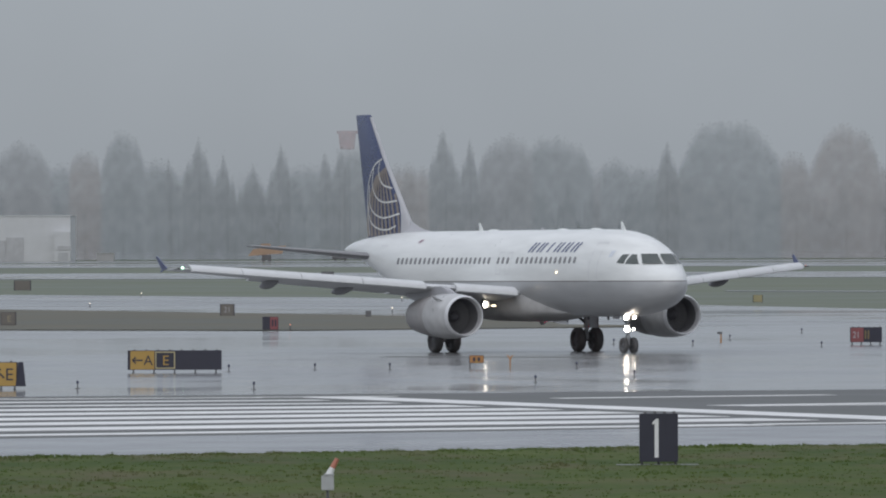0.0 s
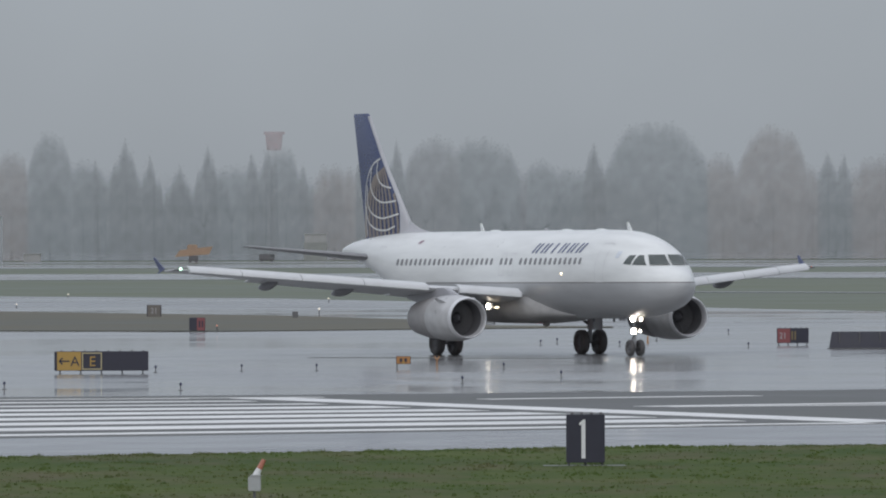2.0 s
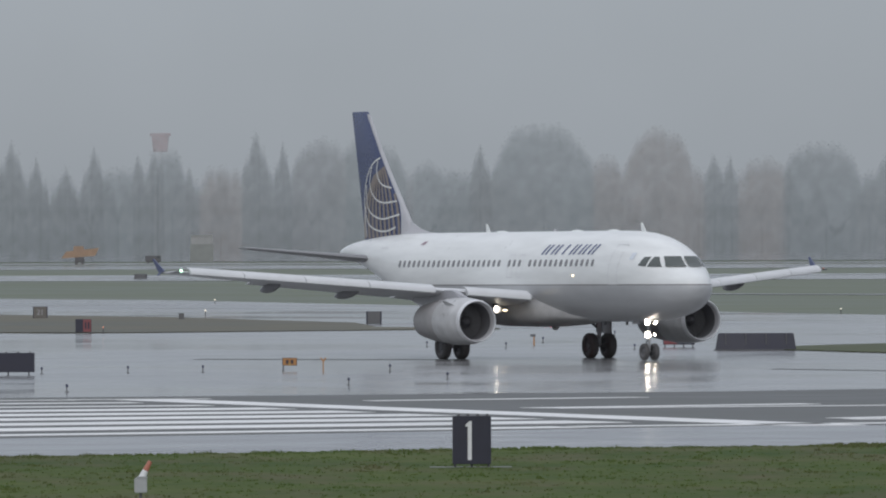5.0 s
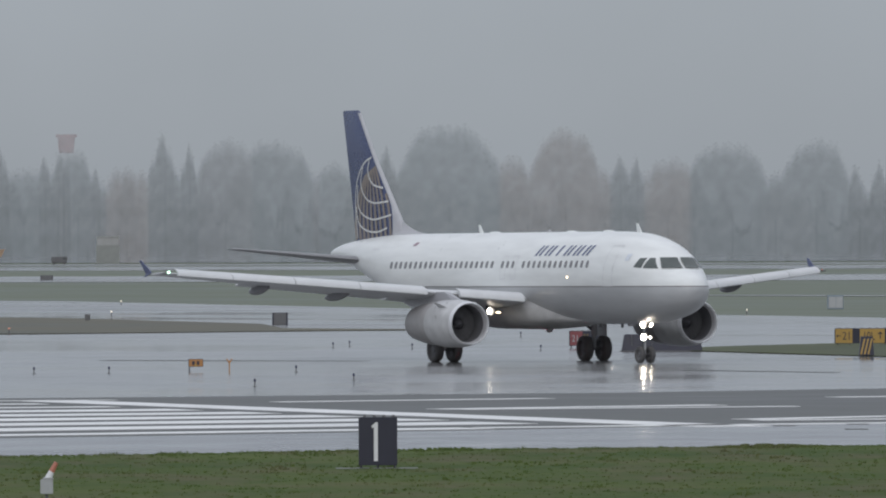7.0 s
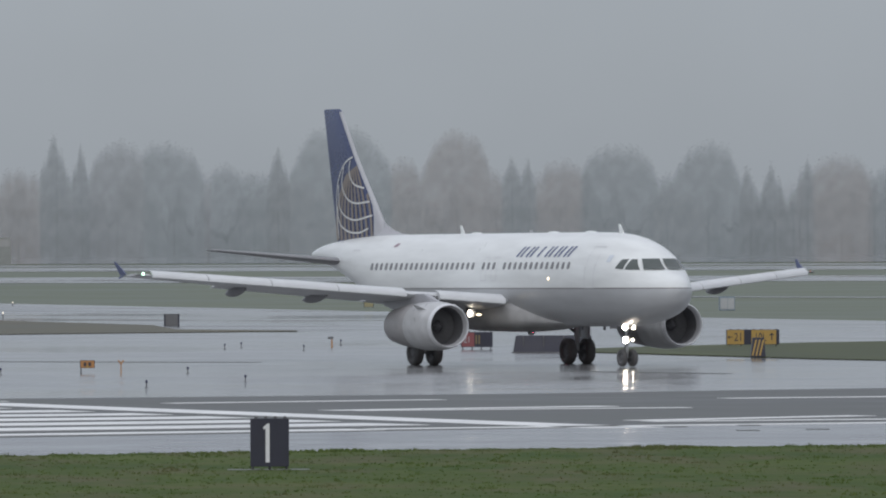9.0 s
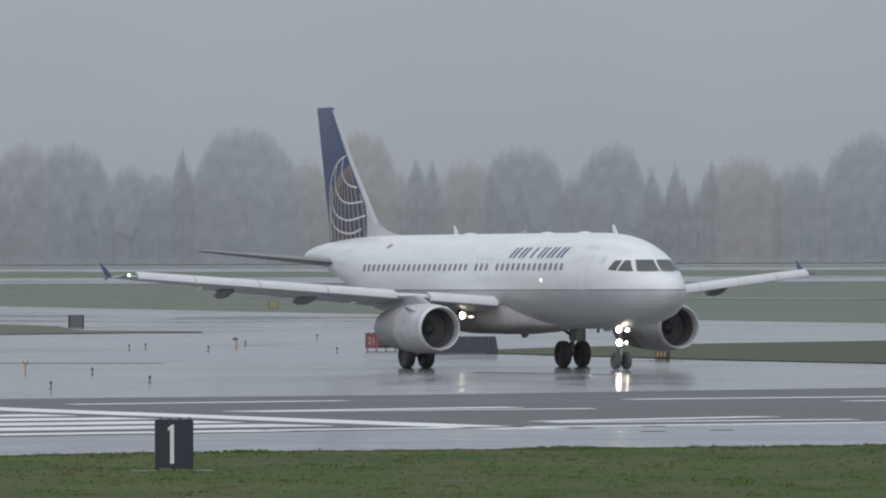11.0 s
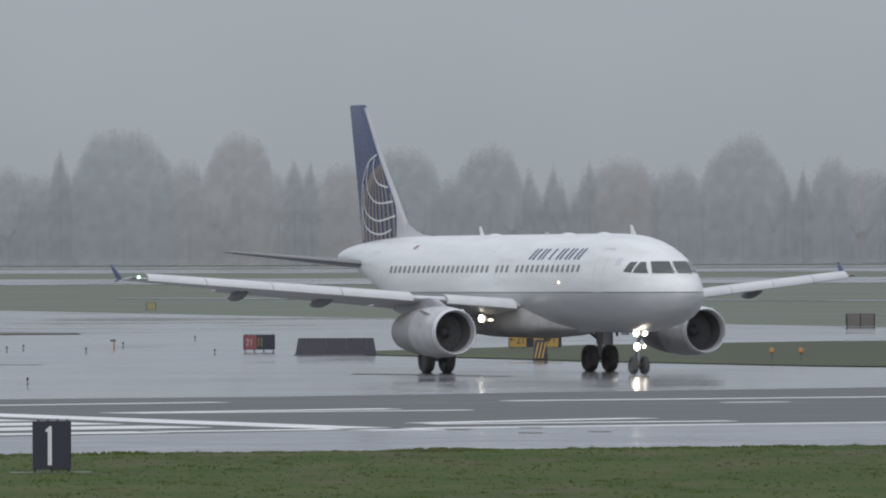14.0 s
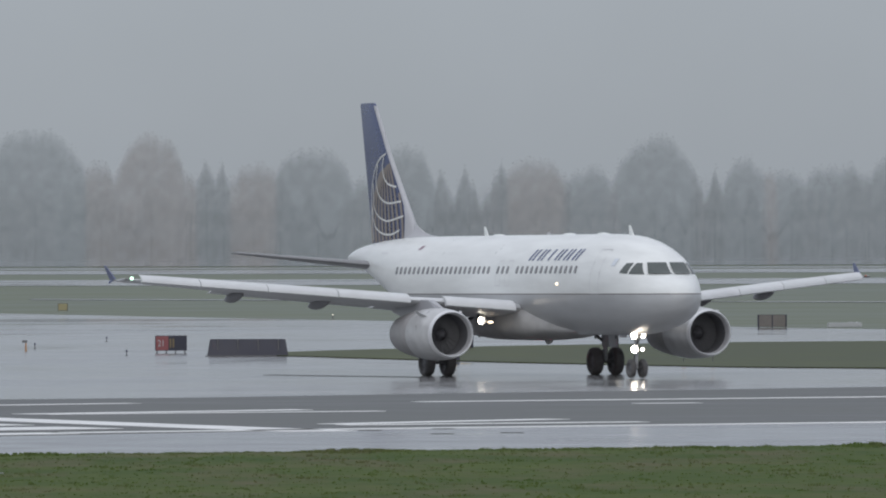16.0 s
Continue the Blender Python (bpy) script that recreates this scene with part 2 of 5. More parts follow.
def box(bm, x0, y0, z0, x1, y1, z1, bevel=0.0):
    r = bmesh.ops.create_cube(bm, size=1, matrix=Matrix.LocRotScale(((x0 + x1) / 2, (y0 + y1) / 2, (z0 + z1) / 2), None, (x1 - x0, y1 - y0, z1 - z0)))
    if bevel:
        es = list({e for v in r["verts"] for e in v.link_edges})
        bmesh.ops.bevel(bm, geom=es, offset=bevel, segments=2, affect="EDGES")
    return bm


def rod(bm, a, b, r0, r1=None, seg=12):
    a, b = Vector(a), Vector(b)
    m = Matrix.Translation((a + b) / 2) @ (b - a).to_track_quat("Z", "Y").to_matrix().to_4x4()
    bmesh.ops.create_cone(bm, cap_ends=True, segments=seg, radius1=r0, radius2=r0 if r1 is None else r1, depth=(b - a).length, matrix=m)
    return bm


def loft(bm, rings, closed=True, caps=True):
    vs = [[bm.verts.new(p) for p in ring] for ring in rings]
    for a, b in zip(vs, vs[1:]):
        n = len(a)
        for k in range(n if closed else n - 1):
            bm.faces.new((a[k], a[(k + 1) % n], b[(k + 1) % n], b[k]))
    if caps:
        bm.faces.new(vs[0][::-1])
        bm.faces.new(vs[-1])
    return bm


def turned(bm, profile, seg=40, centre=(0, 0, 0)):
    """A surface turned about the x axis from (x, radius) pairs."""
    rings = [[(centre[0] + x, centre[1] + r * math.cos(2 * math.pi * k / seg), centre[2] + r * math.sin(2 * math.pi * k / seg)) for k in range(seg)] for x, r in profile]
    return loft(bm, rings, caps=False)


def poly(points, z0, z1):
    """A slab with the given outline."""
    bm = bmesh.new()
    top = bm.faces.new([bm.verts.new((x, y, z1)) for x, y in points])
    if z1 > z0:
        r = bmesh.ops.extrude_face_region(bm, geom=[top])
        for v in [g for g in r["geom"] if isinstance(g, bmesh.types.BMVert)]:
            v.co.z = z0
    return bm


def interp(x, table):
    xs = [r[0] for r in table]
    return [float(np.interp(x, xs, [r[k] for r in table])) for k in range(1, len(table[0]))]


# ---- the ground ----
ground_bm = bmesh.new()
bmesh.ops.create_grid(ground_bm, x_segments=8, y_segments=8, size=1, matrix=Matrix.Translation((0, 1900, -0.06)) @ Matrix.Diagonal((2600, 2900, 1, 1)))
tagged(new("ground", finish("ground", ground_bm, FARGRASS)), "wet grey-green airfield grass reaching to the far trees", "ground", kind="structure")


def band(name, near, far, z, material, label, category):
    """A strip of ground between two lines of (x, y)."""
    return tagged(new(name, finish(name, poly(near + far[::-1], z - 0.03, z), material)), label, category, kind="structure")


near_edge = [(-110, 178), (-11, 241.5), (6, 252.2), (30, 260.2), (130, 308)]
paint_edge = [(-110, 204), (-12, 266), (0, 273.7), (21, 289.5), (34.5, 296.4), (130, 345)]
asphalt_far = [(-110, 300), (-15, 338.5), (0, 344), (16, 350.5), (23.5, 356.6), (43, 371), (130, 420)]
apron_far = [(-160, 650), (-27, 595), (-8, 587), (6, 601), (14, 608), (40, 640), (110, 600), (160, 570)]
band("grass_verge", [(-110, 100), (130, 100)], near_edge, 0.03, GRASS, "short green grass verge with tufts and worn brown patches", "grass")
band("pavement_shoulder", near_edge, paint_edge, 0.0, SHOULDER, "wet pale runway shoulder reflecting the grey sky", "pavement")
band("runway", paint_edge, asphalt_far, 0.0, ASPHALT, "wet dark asphalt runway with white painted markings", "runway")
band("apron", asphalt_far, apron_far, 0.0, CONCRETE, "rain-wet concrete taxiway mirroring the sky and lights", "taxiway")
band("taxiway_far", apron_far, [(-400, 1500), (-46, 1004), (-9, 936), (19, 823), (34, 762), (53, 695), (73, 631), (160, 580)], 0.0, FARCONCRETE, "rain-wet far taxiway between grass islands", "taxiway")
band("grass_island", [(-160, 650), (-27, 595), (-8, 587), (6, 600), (15, 607.5)], [(-160, 1050), (-35, 776), (-16, 732), (-7, 712), (6.5, 657), (7.5, 622), (15, 612)], 0.05, STALEGRASS, "long wet grass island between taxiways", "grass")
band("grass_island_east", [(24, 489), (28, 478), (35, 453), (43.5, 432), (50, 426), (90, 402)], [(24.5, 492), (29.6, 506), (40.5, 527), (55, 544), (64, 548), (110, 556)], 0.05, ISLANDGRASS, "low wet grass island with a sharp kerb line", "grass")
for y0, y1, nm in ((1430, 1690, "near"), (2080, 2440, "middle"), (2560, 2760, "last")):
    band("runway_strip", [(-900, y0), (900, y0)], [(-900, y1), (900, y1)], 0.0, FARCONCRETE, "wet concrete strip shining pale across the far field", "runway")


# added strip: its reflected sky brightens the tree bases in place of haze
band("tree_base_mirror", [(-1200, 3000), (1200, 3000)], [(-1200, 4780), (1200, 4780)], 0.0, FARCONCRETE, "added glossy strip that brightens the bases of the far trees", "ground")
band("service_road", [(30, 1040), (160, 880)], [(30, 1054), (160, 892)], 0.0, FARCONCRETE, "narrow wet service road across the far grass", "road")


def stripe(a, b, w, name="runway_marking", z=0.012):
    a, b = Vector((*a, 0)), Vector((*b, 0))
    s = Vector((-(b - a).y, (b - a).x, 0)).normalized() * w / 2
    bm = poly([(p.x, p.y) for p in (a - s, b - s, b + s, a + s)], 0, z)
    return tagged(new(name, finish(name, bm, ROADPAINT)), "worn white painted bar on the wet runway", "marking", "runway markings", "structure")


# thin dark slabs added in place of dark puddle lines on the concrete
for x0, y0, x1, y1 in ((-3, 452, 9, 447), (21.5, 411, 27.5, 402)):
    bm = poly([(x0, y0), (x1, y1), (x1 + 0.4, y1 + 1.4), (x0 + 0.4, y0 + 2.2)], 0, 0.012)
    tagged(new("puddle_streak", finish("puddle_streak", bm, ASPHALT)), "dark streak standing in for a puddle line on wet concrete", "seam", "tarred seams", "structure")
for k in range(8):
    # eight threshold bars, set one behind another, all cut along one slanting line
    ex, ey = 10.13 - 2.37 * k, 291.75 + 6.25 * k
    dx, dy = 22.78, 13.43 - 1.05 * k
    stripe((ex - 2.6 * dx, ey - 2.6 * dy), (ex, ey), 3.7 - 0.12 * k if k < 5 else 1.7)
stripe((-3.8, 335.5), (16.6, 284.5), 2.3)
stripe((-60, 241.3), (9, 283.2), 2.0)
stripe((9.2, 283.9), (60, 308), 1.3)
stripe((-60, 322), (-1.7, 337), 0.7)
stripe((3.8, 331.7), (13.2, 337.6), 1.0)
stripe((23.1, 338.5), (40.5, 346), 1.1)
stripe((8.8, 316.3), (18.2, 322.8), 1.2)
stripe((9.6, 315.6), (20.6, 319.6), 0.9)
stripe((17.6, 296.2), (25, 303.4), 1.2)
stripe((17.8, 294.6), (27.2, 297.9), 1.1)
stripe((30.2, 333.2), (32.4, 333.9), 0.8)
# dark dashes painted where the wet shoulder shows small reflections
for x, y in ((18.1, 285.6), (19.8, 280), (21.9, 281.3), (20.4, 287.9)):
    tagged(new("reflection_dash", finish("reflection_dash", box(bmesh.new(), x - 0.32, y - 0.4, 0, x + 0.32, y + 0.4, 0.012), ASPHALT)), "flat dark dash painted on the wet shoulder as a reflection", "drain cover", "drain covers")


# ---- the airliner: x forward from the nose, y to port, z up from the tyres ----
# distance from the nose, top, bottom, half width
HULL = [(0.0, 3.30, 3.20, 0.05), (0.12, 3.62, 2.88, 0.40), (0.45, 3.90, 2.58, 0.76), (1.0, 4.14, 2.30, 1.12), (1.35, 4.27, 2.19, 1.28), (1.6, 4.46, 2.11, 1.40), (1.9, 4.74, 2.04, 1.51), (2.2, 4.95, 1.98, 1.60),
        (2.8, 5.25, 1.89, 1.74), (3.5, 5.50, 1.82, 1.85), (4.5, 5.72, 1.77, 1.93), (6.0, 5.85, 1.74, 1.975), (12, 5.88, 1.74, 1.975), (24, 5.88, 1.74, 1.975),
        (26, 5.88, 1.93, 1.95), (28, 5.87, 2.42, 1.84), (30, 5.86, 3.02, 1.64), (32, 5.79, 3.62, 1.36), (34, 5.66, 4.18, 1.02), (36, 5.46, 4.60, 0.64), (37.2, 5.22, 4.74, 0.38), (37.57, 5.04, 4.82, 0.2)]


def hull_at(s):
    """Smooth section of the hull at s metres behind the nose."""
    xs = [r[0] for r in HULL]
    k = max(0, min(len(xs) - 2, int(np.searchsorted(xs, s)) - 1))
    t = min(1, max(0, (s - xs[k]) / (xs[k + 1] - xs[k])))
    out = []
    for c in (1, 2, 3):
        v = [r[c] for r in HULL]
        d = [(v[min(j + 1, len(v) - 1)] - v[max(j - 1, 0)]) / (xs[min(j + 1, len(v) - 1)] - xs[max(j - 1, 0)]) for j in (k, k + 1)]
        if k == 0:
            d[0] = (v[1] - v[0]) / (xs[1] - xs[0])
        w = xs[k + 1] - xs[k]
        out.append((2 * t**3 - 3 * t**2 + 1) * v[k] + (t**3 - 2 * t**2 + t) * w * d[0] + (3 * t**2 - 2 * t**3) * v[k + 1] + (t**3 - t**2) * w * d[1])
    return out


def hull_point(s, z, side, off=0.0):
    """The point of the hull's side at height z, off metres proud."""
    top, bot, hw = hull_at(s)
    zc, hh = (top + bot) / 2, (top - bot) / 2
    y = hw * math.sqrt(max(0.0, 1 - ((z - zc) / hh) ** 2))
    n = Vector((0, y / hw**2, (z - zc) / hh**2)).normalized()
    return Vector((-s, side * (y + off * n.y), z + off * n.z))


def hull_patch(corners, side, off=0.02, cuts=4):
    """A pane on the hull: four (s, z) corners in order round it."""
    bm = bmesh.new()
    (a, b, c, d) = [Vector(p) for p in corners]
    grid = []
    for i in range(cuts + 1):
        row = []
        for j in range(cuts + 1):
            p = a.lerp(b, j / cuts).lerp(d.lerp(c, j / cuts), i / cuts)
            row.append(bm.verts.new(hull_point(p.x, p.y, side, off)))
        grid.append(row)
    for i in range(cuts):
        for j in range(cuts):
            bm.faces.new((grid[i][j], grid[i][j + 1], grid[i + 1][j + 1], grid[i + 1][j]))
    return bm


def livery():
    """White above, grey below a thin dark line."""
    m = mat("hull_paint", (0.85, 0.865, 0.85), 0.3, vary=0.015, grain=1.0, stain=0.2, coat=0.03, rough_vary=0.03)
    n, l = m.node_tree.nodes, m.node_tree.links
    tc, sep = n.new("ShaderNodeTexCoord"), n.new("ShaderNodeSeparateXYZ")
    l.new(tc.outputs["Object"], sep.inputs[0])
    ramp = n.new("ShaderNodeValToRGB")
    ramp.color_ramp.interpolation = "CONSTANT"
    ramp.color_ramp.elements[0].color = (0.60, 0.60, 0.62, 1)
    ramp.color_ramp.elements[1].position, ramp.color_ramp.elements[1].color = 0.3365, (0.15, 0.12, 0.12, 1)
    e = ramp.color_ramp.elements.new(0.3425)
    e.color = (1, 1, 1, 1)
    div = n.new("ShaderNodeMath")
    div.operation = "MULTIPLY"
    div.inputs[1].default_value = 0.1
    l.new(sep.outputs[2], div.inputs[0])
    l.new(div.outputs[0], ramp.inputs[0])
    # streaks of grime that run down the belly and along the lap joints
    old = n["Principled BSDF"].inputs["Base Color"].links[0].from_socket
    mul = n.new("ShaderNodeMix")
    mul.data_type, mul.blend_type = "RGBA", "MULTIPLY"
    mul.inputs["Factor"].default_value = 1
    l.new(old, mul.inputs[6])
    l.new(ramp.outputs[0], mul.inputs[7])
    streak = n.new("ShaderNodeTexNoise")
    streak.inputs["Scale"].default_value, streak.inputs["Detail"].default_value = 1.2, 6
    mp = n.new("ShaderNodeMapping")
    mp.inputs["Scale"].default_value = (0.35, 1.0, 2.2)
    l.new(tc.outputs["Object"], mp.inputs[0])
    l.new(mp.outputs[0], streak.inputs["Vector"])
    dirt = n.new("ShaderNodeMapRange")
    dirt.inputs["From Min"].default_value, dirt.inputs["From Max"].default_value = 0.35, 0.7
    dirt.inputs["To Min"].default_value, dirt.inputs["To Max"].default_value = 1.0, 0.88
    l.new(streak.outputs["Fac"], dirt.inputs["Value"])
    mul2 = n.new("ShaderNodeMix")
    mul2.data_type, mul2.blend_type = "RGBA", "MULTIPLY"
    mul2.inputs["Factor"].default_value = 1
    l.new(mul.outputs[2], mul2.inputs[6])
    l.new(dirt.outputs[0], mul2.inputs[7])
    l.new(mul2.outputs[2], n["Principled BSDF"].inputs["Base Color"])
    return m


HULLPAINT = livery()
# the canoe fairings' shadow side is put into this darker grey
CANOE = mat("shaded_fairing_grey", (0.25, 0.25, 0.265), 0.55, vary=0.15, grain=2.0, stain=0.4)
EDGEGREY = mat("leading_edge_grey", (0.47, 0.47, 0.49), 0.4, vary=0.1, grain=2.0, stain=0.4)
FAIRING = mat("stained_belly_paint", (0.50, 0.495, 0.49), 0.65, vary=0.28, grain=1.2, stain=0.35)
SEAM = mat("seam_grey", (0.70, 0.70, 0.71), 0.4, vary=0.05)


def airfoil(n=12, thick=0.12):
    """Points (0..1 along the chord, height), round the section."""
    xs = [0.5 * (1 - math.cos(math.pi * k / n)) for k in range(n + 1)]
    half = [5 * thick * (0.2969 * math.sqrt(x) - 0.126 * x - 0.3516 * x * x + 0.2843 * x**3 - 0.1015 * x**4) for x in xs]
    return [(x, h) for x, h in zip(xs, half)] + [(x, -h * 0.85) for x, h in list(zip(xs, half))[-2:0:-1]]


def section(le, chord, thick, up="z", drop=0.0):
    """An airfoil ring whose leading edge is at le; drop: how far the trailing edge lies lower."""
    out = []
    for x, h in airfoil(12, thick):
        if up == "z":
            out.append((le[0] - x * chord, le[1], le[2] + h * chord - drop * x))
        else:
            out.append((le[0] - x * chord, le[1] + h * chord, le[2]))
    return out


def wing_le(y):
    """Leading edge (s, z), chord and thickness of the wing at distance y from the centre line."""
    return interp(y, [(0.8, 13.6, 2.75, 4.8, 0.13), (1.98, 13.3, 2.86, 5.1, 0.12), (2.75, 12.55, 2.93, 5.9, 0.11), (6.4, 14.45, 3.22, 4.1, 0.09), (16.5, 19.65, 4.08, 1.55, 0.08), (16.9, 19.9, 4.11, 1.4, 0.06)])


def slat_line(y):
    """The straight line along which the slats lie: s and z at distance y from the centre line."""
    return interp(y, [(1.98, 12.1, 2.87), (6.4, 14.45, 3.24), (16.5, 19.65, 4.08)])


def wheel(parent, name, at, r, w):
    hub = new(name)
    hub.empty_display_size = 0.1
    hub.parent = parent
    hub.location = at
    bm = bmesh.new()
    prof = [(-w * 0.30, r * 0.56), (-w * 0.46, r * 0.62), (-w * 0.5, r * 0.78), (-w * 0.44, r * 0.92), (-w * 0.3, r * 0.99), (-w * 0.1, r), (-w * 0.08, r * 0.985), (w * 0.08, r * 0.985), (w * 0.1, r),
            (w * 0.3, r * 0.99), (w * 0.44, r * 0.92), (w * 0.5, r * 0.78), (w * 0.46, r * 0.62), (w * 0.30, r * 0.56)]
    turned(bm, prof, 28)
    bmesh.ops.rotate(bm, verts=bm.verts, matrix=Matrix.Rotation(radians(90), 3, "Z"))
    part("tyre", bm, RUBBER, hub, "worn black rubber tyre", True)
    bm = bmesh.new()
    turned(bm, [(-w * 0.28, 0.02), (-w * 0.3, r * 0.2), (-w * 0.16, r * 0.3), (-w * 0.2, r * 0.5), (-w * 0.32, r * 0.57), (w * 0.32, r * 0.57), (w * 0.2, r * 0.5), (w * 0.16, r * 0.3), (w * 0.3, r * 0.2), (w * 0.28, 0.02)], 20)
    bmesh.ops.rotate(bm, verts=bm.verts, matrix=Matrix.Rotation(radians(90), 3, "Z"))
    for k in range(6):
        a = k * math.pi / 3
        for sg in (-1, 1):
            rod(bm, (0.38 * r * math.cos(a), sg * w * 0.14, 0.38 * r * math.sin(a)), (0.38 * r * math.cos(a), sg * w * 0.2, 0.38 * r * math.sin(a)), r * 0.05, seg=6)
    part("rim", bm, DARKMETAL, hub, "dark metal rim", True)
    return hub


plane = thing("airliner", pose(0, 0, 0), "white twin-engined airliner with blue tail taxiing with lights on", "airplane")
SPIN, BEACON = [], []


def fuselage():
    bm = bmesh.new()
    ss = [0, 0.04, 0.12, 0.25, 0.45, 0.7, 1.0, 1.3, 1.6, 1.9, 2.2, 2.5, 2.8, 3.2, 3.6, 4.2, 5, 6] + [6 + k for k in range(1, 19)] + [25, 26, 27, 28, 29, 30, 31, 32, 33, 34, 35, 36, 36.6, 37.2, 37.57]
    rings = []
    for s in ss:
        top, bot, hw = hull_at(s)
        zc, hh = (top + bot) / 2, (top - bot) / 2
        rings.append([(-s, hw * math.cos(2 * math.pi * k / 56), zc + hh * math.sin(2 * math.pi * k / 56)) for k in range(56)])
    loft(bm, rings)
    body = part("fuselage", bm, HULLPAINT, plane, "white fuselage with grey belly below a thin dark line", True)
    # belly fairing under the wing
    bm = bmesh.new()
    rings = []
    for s, hw, zb, zt in ((9.8, 0.8, 1.82, 2.1), (10.8, 1.05, 1.75, 2.3), (11.8, 1.45, 1.67, 2.6), (13.2, 1.95, 1.55, 3.0), (15, 2.2, 1.48, 3.2), (18, 2.15, 1.5, 3.1), (20, 1.85, 1.62, 2.7), (21.4, 1.2, 1.76, 2.3)):
        rings.append([(-s, hw * (abs(math.cos(a)) ** 0.7) * (1 if math.cos(a) > 0 else -1), (zt + zb) / 2 + (zt - zb) / 2 * (abs(math.sin(a)) ** 0.7) * (1 if math.sin(a) > 0 else -1)) for a in [2 * math.pi * k / 36 for k in range(36)]])
    loft(bm, rings)
    part("belly_fairing", bm, FAIRING, plane, "stained grey wing-root fairing", True)
    # cabin windows, one mesh for all
    bm = bmesh.new()
    for k in range(10):
        a = 2 * math.pi * k / 10
        bm.verts.new((0.115 * math.copysign(abs(math.cos(a)) ** 0.6, math.cos(a)), 0, 0.165 * math.copysign(abs(math.sin(a)) ** 0.6, math.sin(a))))
    bm.verts.ensure_lookup_table()
    bm.faces.new(bm.verts)
    r = bmesh.ops.extrude_face_region(bm, geom=list(bm.faces))
    bmesh.ops.translate(bm, verts=[g for g in r["geom"] if isinstance(g, bmesh.types.BMVert)], vec=(0, 0.03, 0))
    win = finish("window", bm, PANE)
    for side in (-1, 1):
        for k in range(39):
            s = 7.0 + 0.537 * k
            if k in (13, 17):
                continue
            ob = new("window", win)
            ob.parent = body
            p, q = hull_point(s, 4.42, side, -0.012), hull_point(s, 4.60, side, -0.012)
            tilt = math.atan2((p.y - q.y) * side, 0.18)
            ob.matrix_local = Matrix.Translation(p) @ Matrix.Rotation(side * tilt, 4, "X") @ Matrix.Diagonal((1, side, 1, 1))
        # doors: thin raised outlines
        for s0, s1, z0, z1, nm in ((4.5, 5.35, 3.42, 5.25, "door"), (29.6, 30.4, 3.45, 5.2, "door"), (14.15, 14.68, 3.75, 4.82, "overwing_exit"), (15.18, 15.72, 3.75, 4.82, "overwing_exit")):
            bm = bmesh.new()
            for c in ([(s0, z0), (s0 + 0.035, z0), (s0 + 0.035, z1), (s0, z1)], [(s1 - 0.035, z0), (s1, z0), (s1, z1), (s1 - 0.035, z1)],
                      [(s0, z0), (s1, z0), (s1, z0 + 0.035), (s0, z0 + 0.035)], [(s0, z1 - 0.035), (s1, z1 - 0.035), (s1, z1), (s0, z1)]):
                tmp = hull_patch(c, side, 0.012, 4)
                tm = bpy.data.meshes.new("tmp")
                tmp.to_mesh(tm)
                tmp.free()
                bm.from_mesh(tm)
                bpy.data.meshes.remove(tm)
            part(nm, bm, SEAM, body, "pale grey door seam")
        # company name: plain slanted blocks, no letters
        for k in range(6):
            bm = bmesh.new()
            s0 = 12.62 - 0.945 * k
            lean = 0.30 * side
            for a, b in (((0.22, 0.40),) if k == 2 else ((0.03, 0.21), (0.42, 0.60))):
                tmp = hull_patch([(s0 - a, 4.80), (s0 - b, 4.80), (s0 - b + lean, 5.25), (s0 - a + lean, 5.25)], side, 0.012, 4)
                tm = bpy.data.meshes.new("tmp")
                tmp.to_mesh(tm)
                tmp.free()
                bm.from_mesh(tm)
                bpy.data.meshes.remove(tm)
            part("name_block", bm, BLUELOGO, body, "plain slanted blue block of the company name")
        # side panes of the flight deck
        part("side_pane", hull_patch([(1.72, 4.20), (2.38, 4.22), (2.38, 4.67), (2.17, 4.66)], side, 0.015), GLASSDARK, body, "dark flight deck pane")
        part("side_pane", hull_patch([(2.47, 4.23), (2.96, 4.27), (2.84, 4.66), (2.50, 4.67)], side, 0.015), GLASSDARK, body, "dark flight deck pane")
        # windscreen
        bm = bmesh.new()
        grid = []
        for i in range(11):
            row = []
            for j in range(11):
                u, v = i / 10, j / 10
                y = 0.05 + (0.87 - 0.13 * v) * u
                z = 4.21 + v * 0.46
                lo, hi = 0.6, 3.4
                for _ in range(30):
                    mid = (lo + hi) / 2
                    top, bot, hw = hull_at(mid)
                    zc, hh = (top + bot) / 2, (top - bot) / 2
                    inside = (y / hw) ** 2 + ((z - zc) / hh) ** 2 < 1
                    lo, hi = (lo, mid) if inside else (mid, hi)
                row.append(bm.verts.new((-lo + 0.05, side * (y + 0.02), z + 0.03)))
            grid.append(row)
        for i in range(10):
            for j in range(10):
                bm.faces.new((grid[i][j], grid[i + 1][j], grid[i + 1][j + 1], grid[i][j + 1]))
        part("windscreen", bm, GLASSDARK, body, "dark flight deck windscreen", True)
    # blade antennas and small fittings on the spine and belly
    for s, h in ((5.35, 0.36), (21.4, 0.40)):
        bm = bmesh.new()
        loft(bm, [[(-s, 0.03, 5.80), (-s - 0.40, 0.03, 5.80), (-s - 0.40, -0.03, 5.80), (-s, -0.03, 5.80)], [(-s - 0.36, 0.012, 5.86 + h), (-s - 0.52, 0.012, 5.86 + h), (-s - 0.52, -0.012, 5.86 + h), (-s - 0.36, -0.012, 5.86 + h)]])
        part("antenna", bm, WHITE, plane, "white blade antenna")
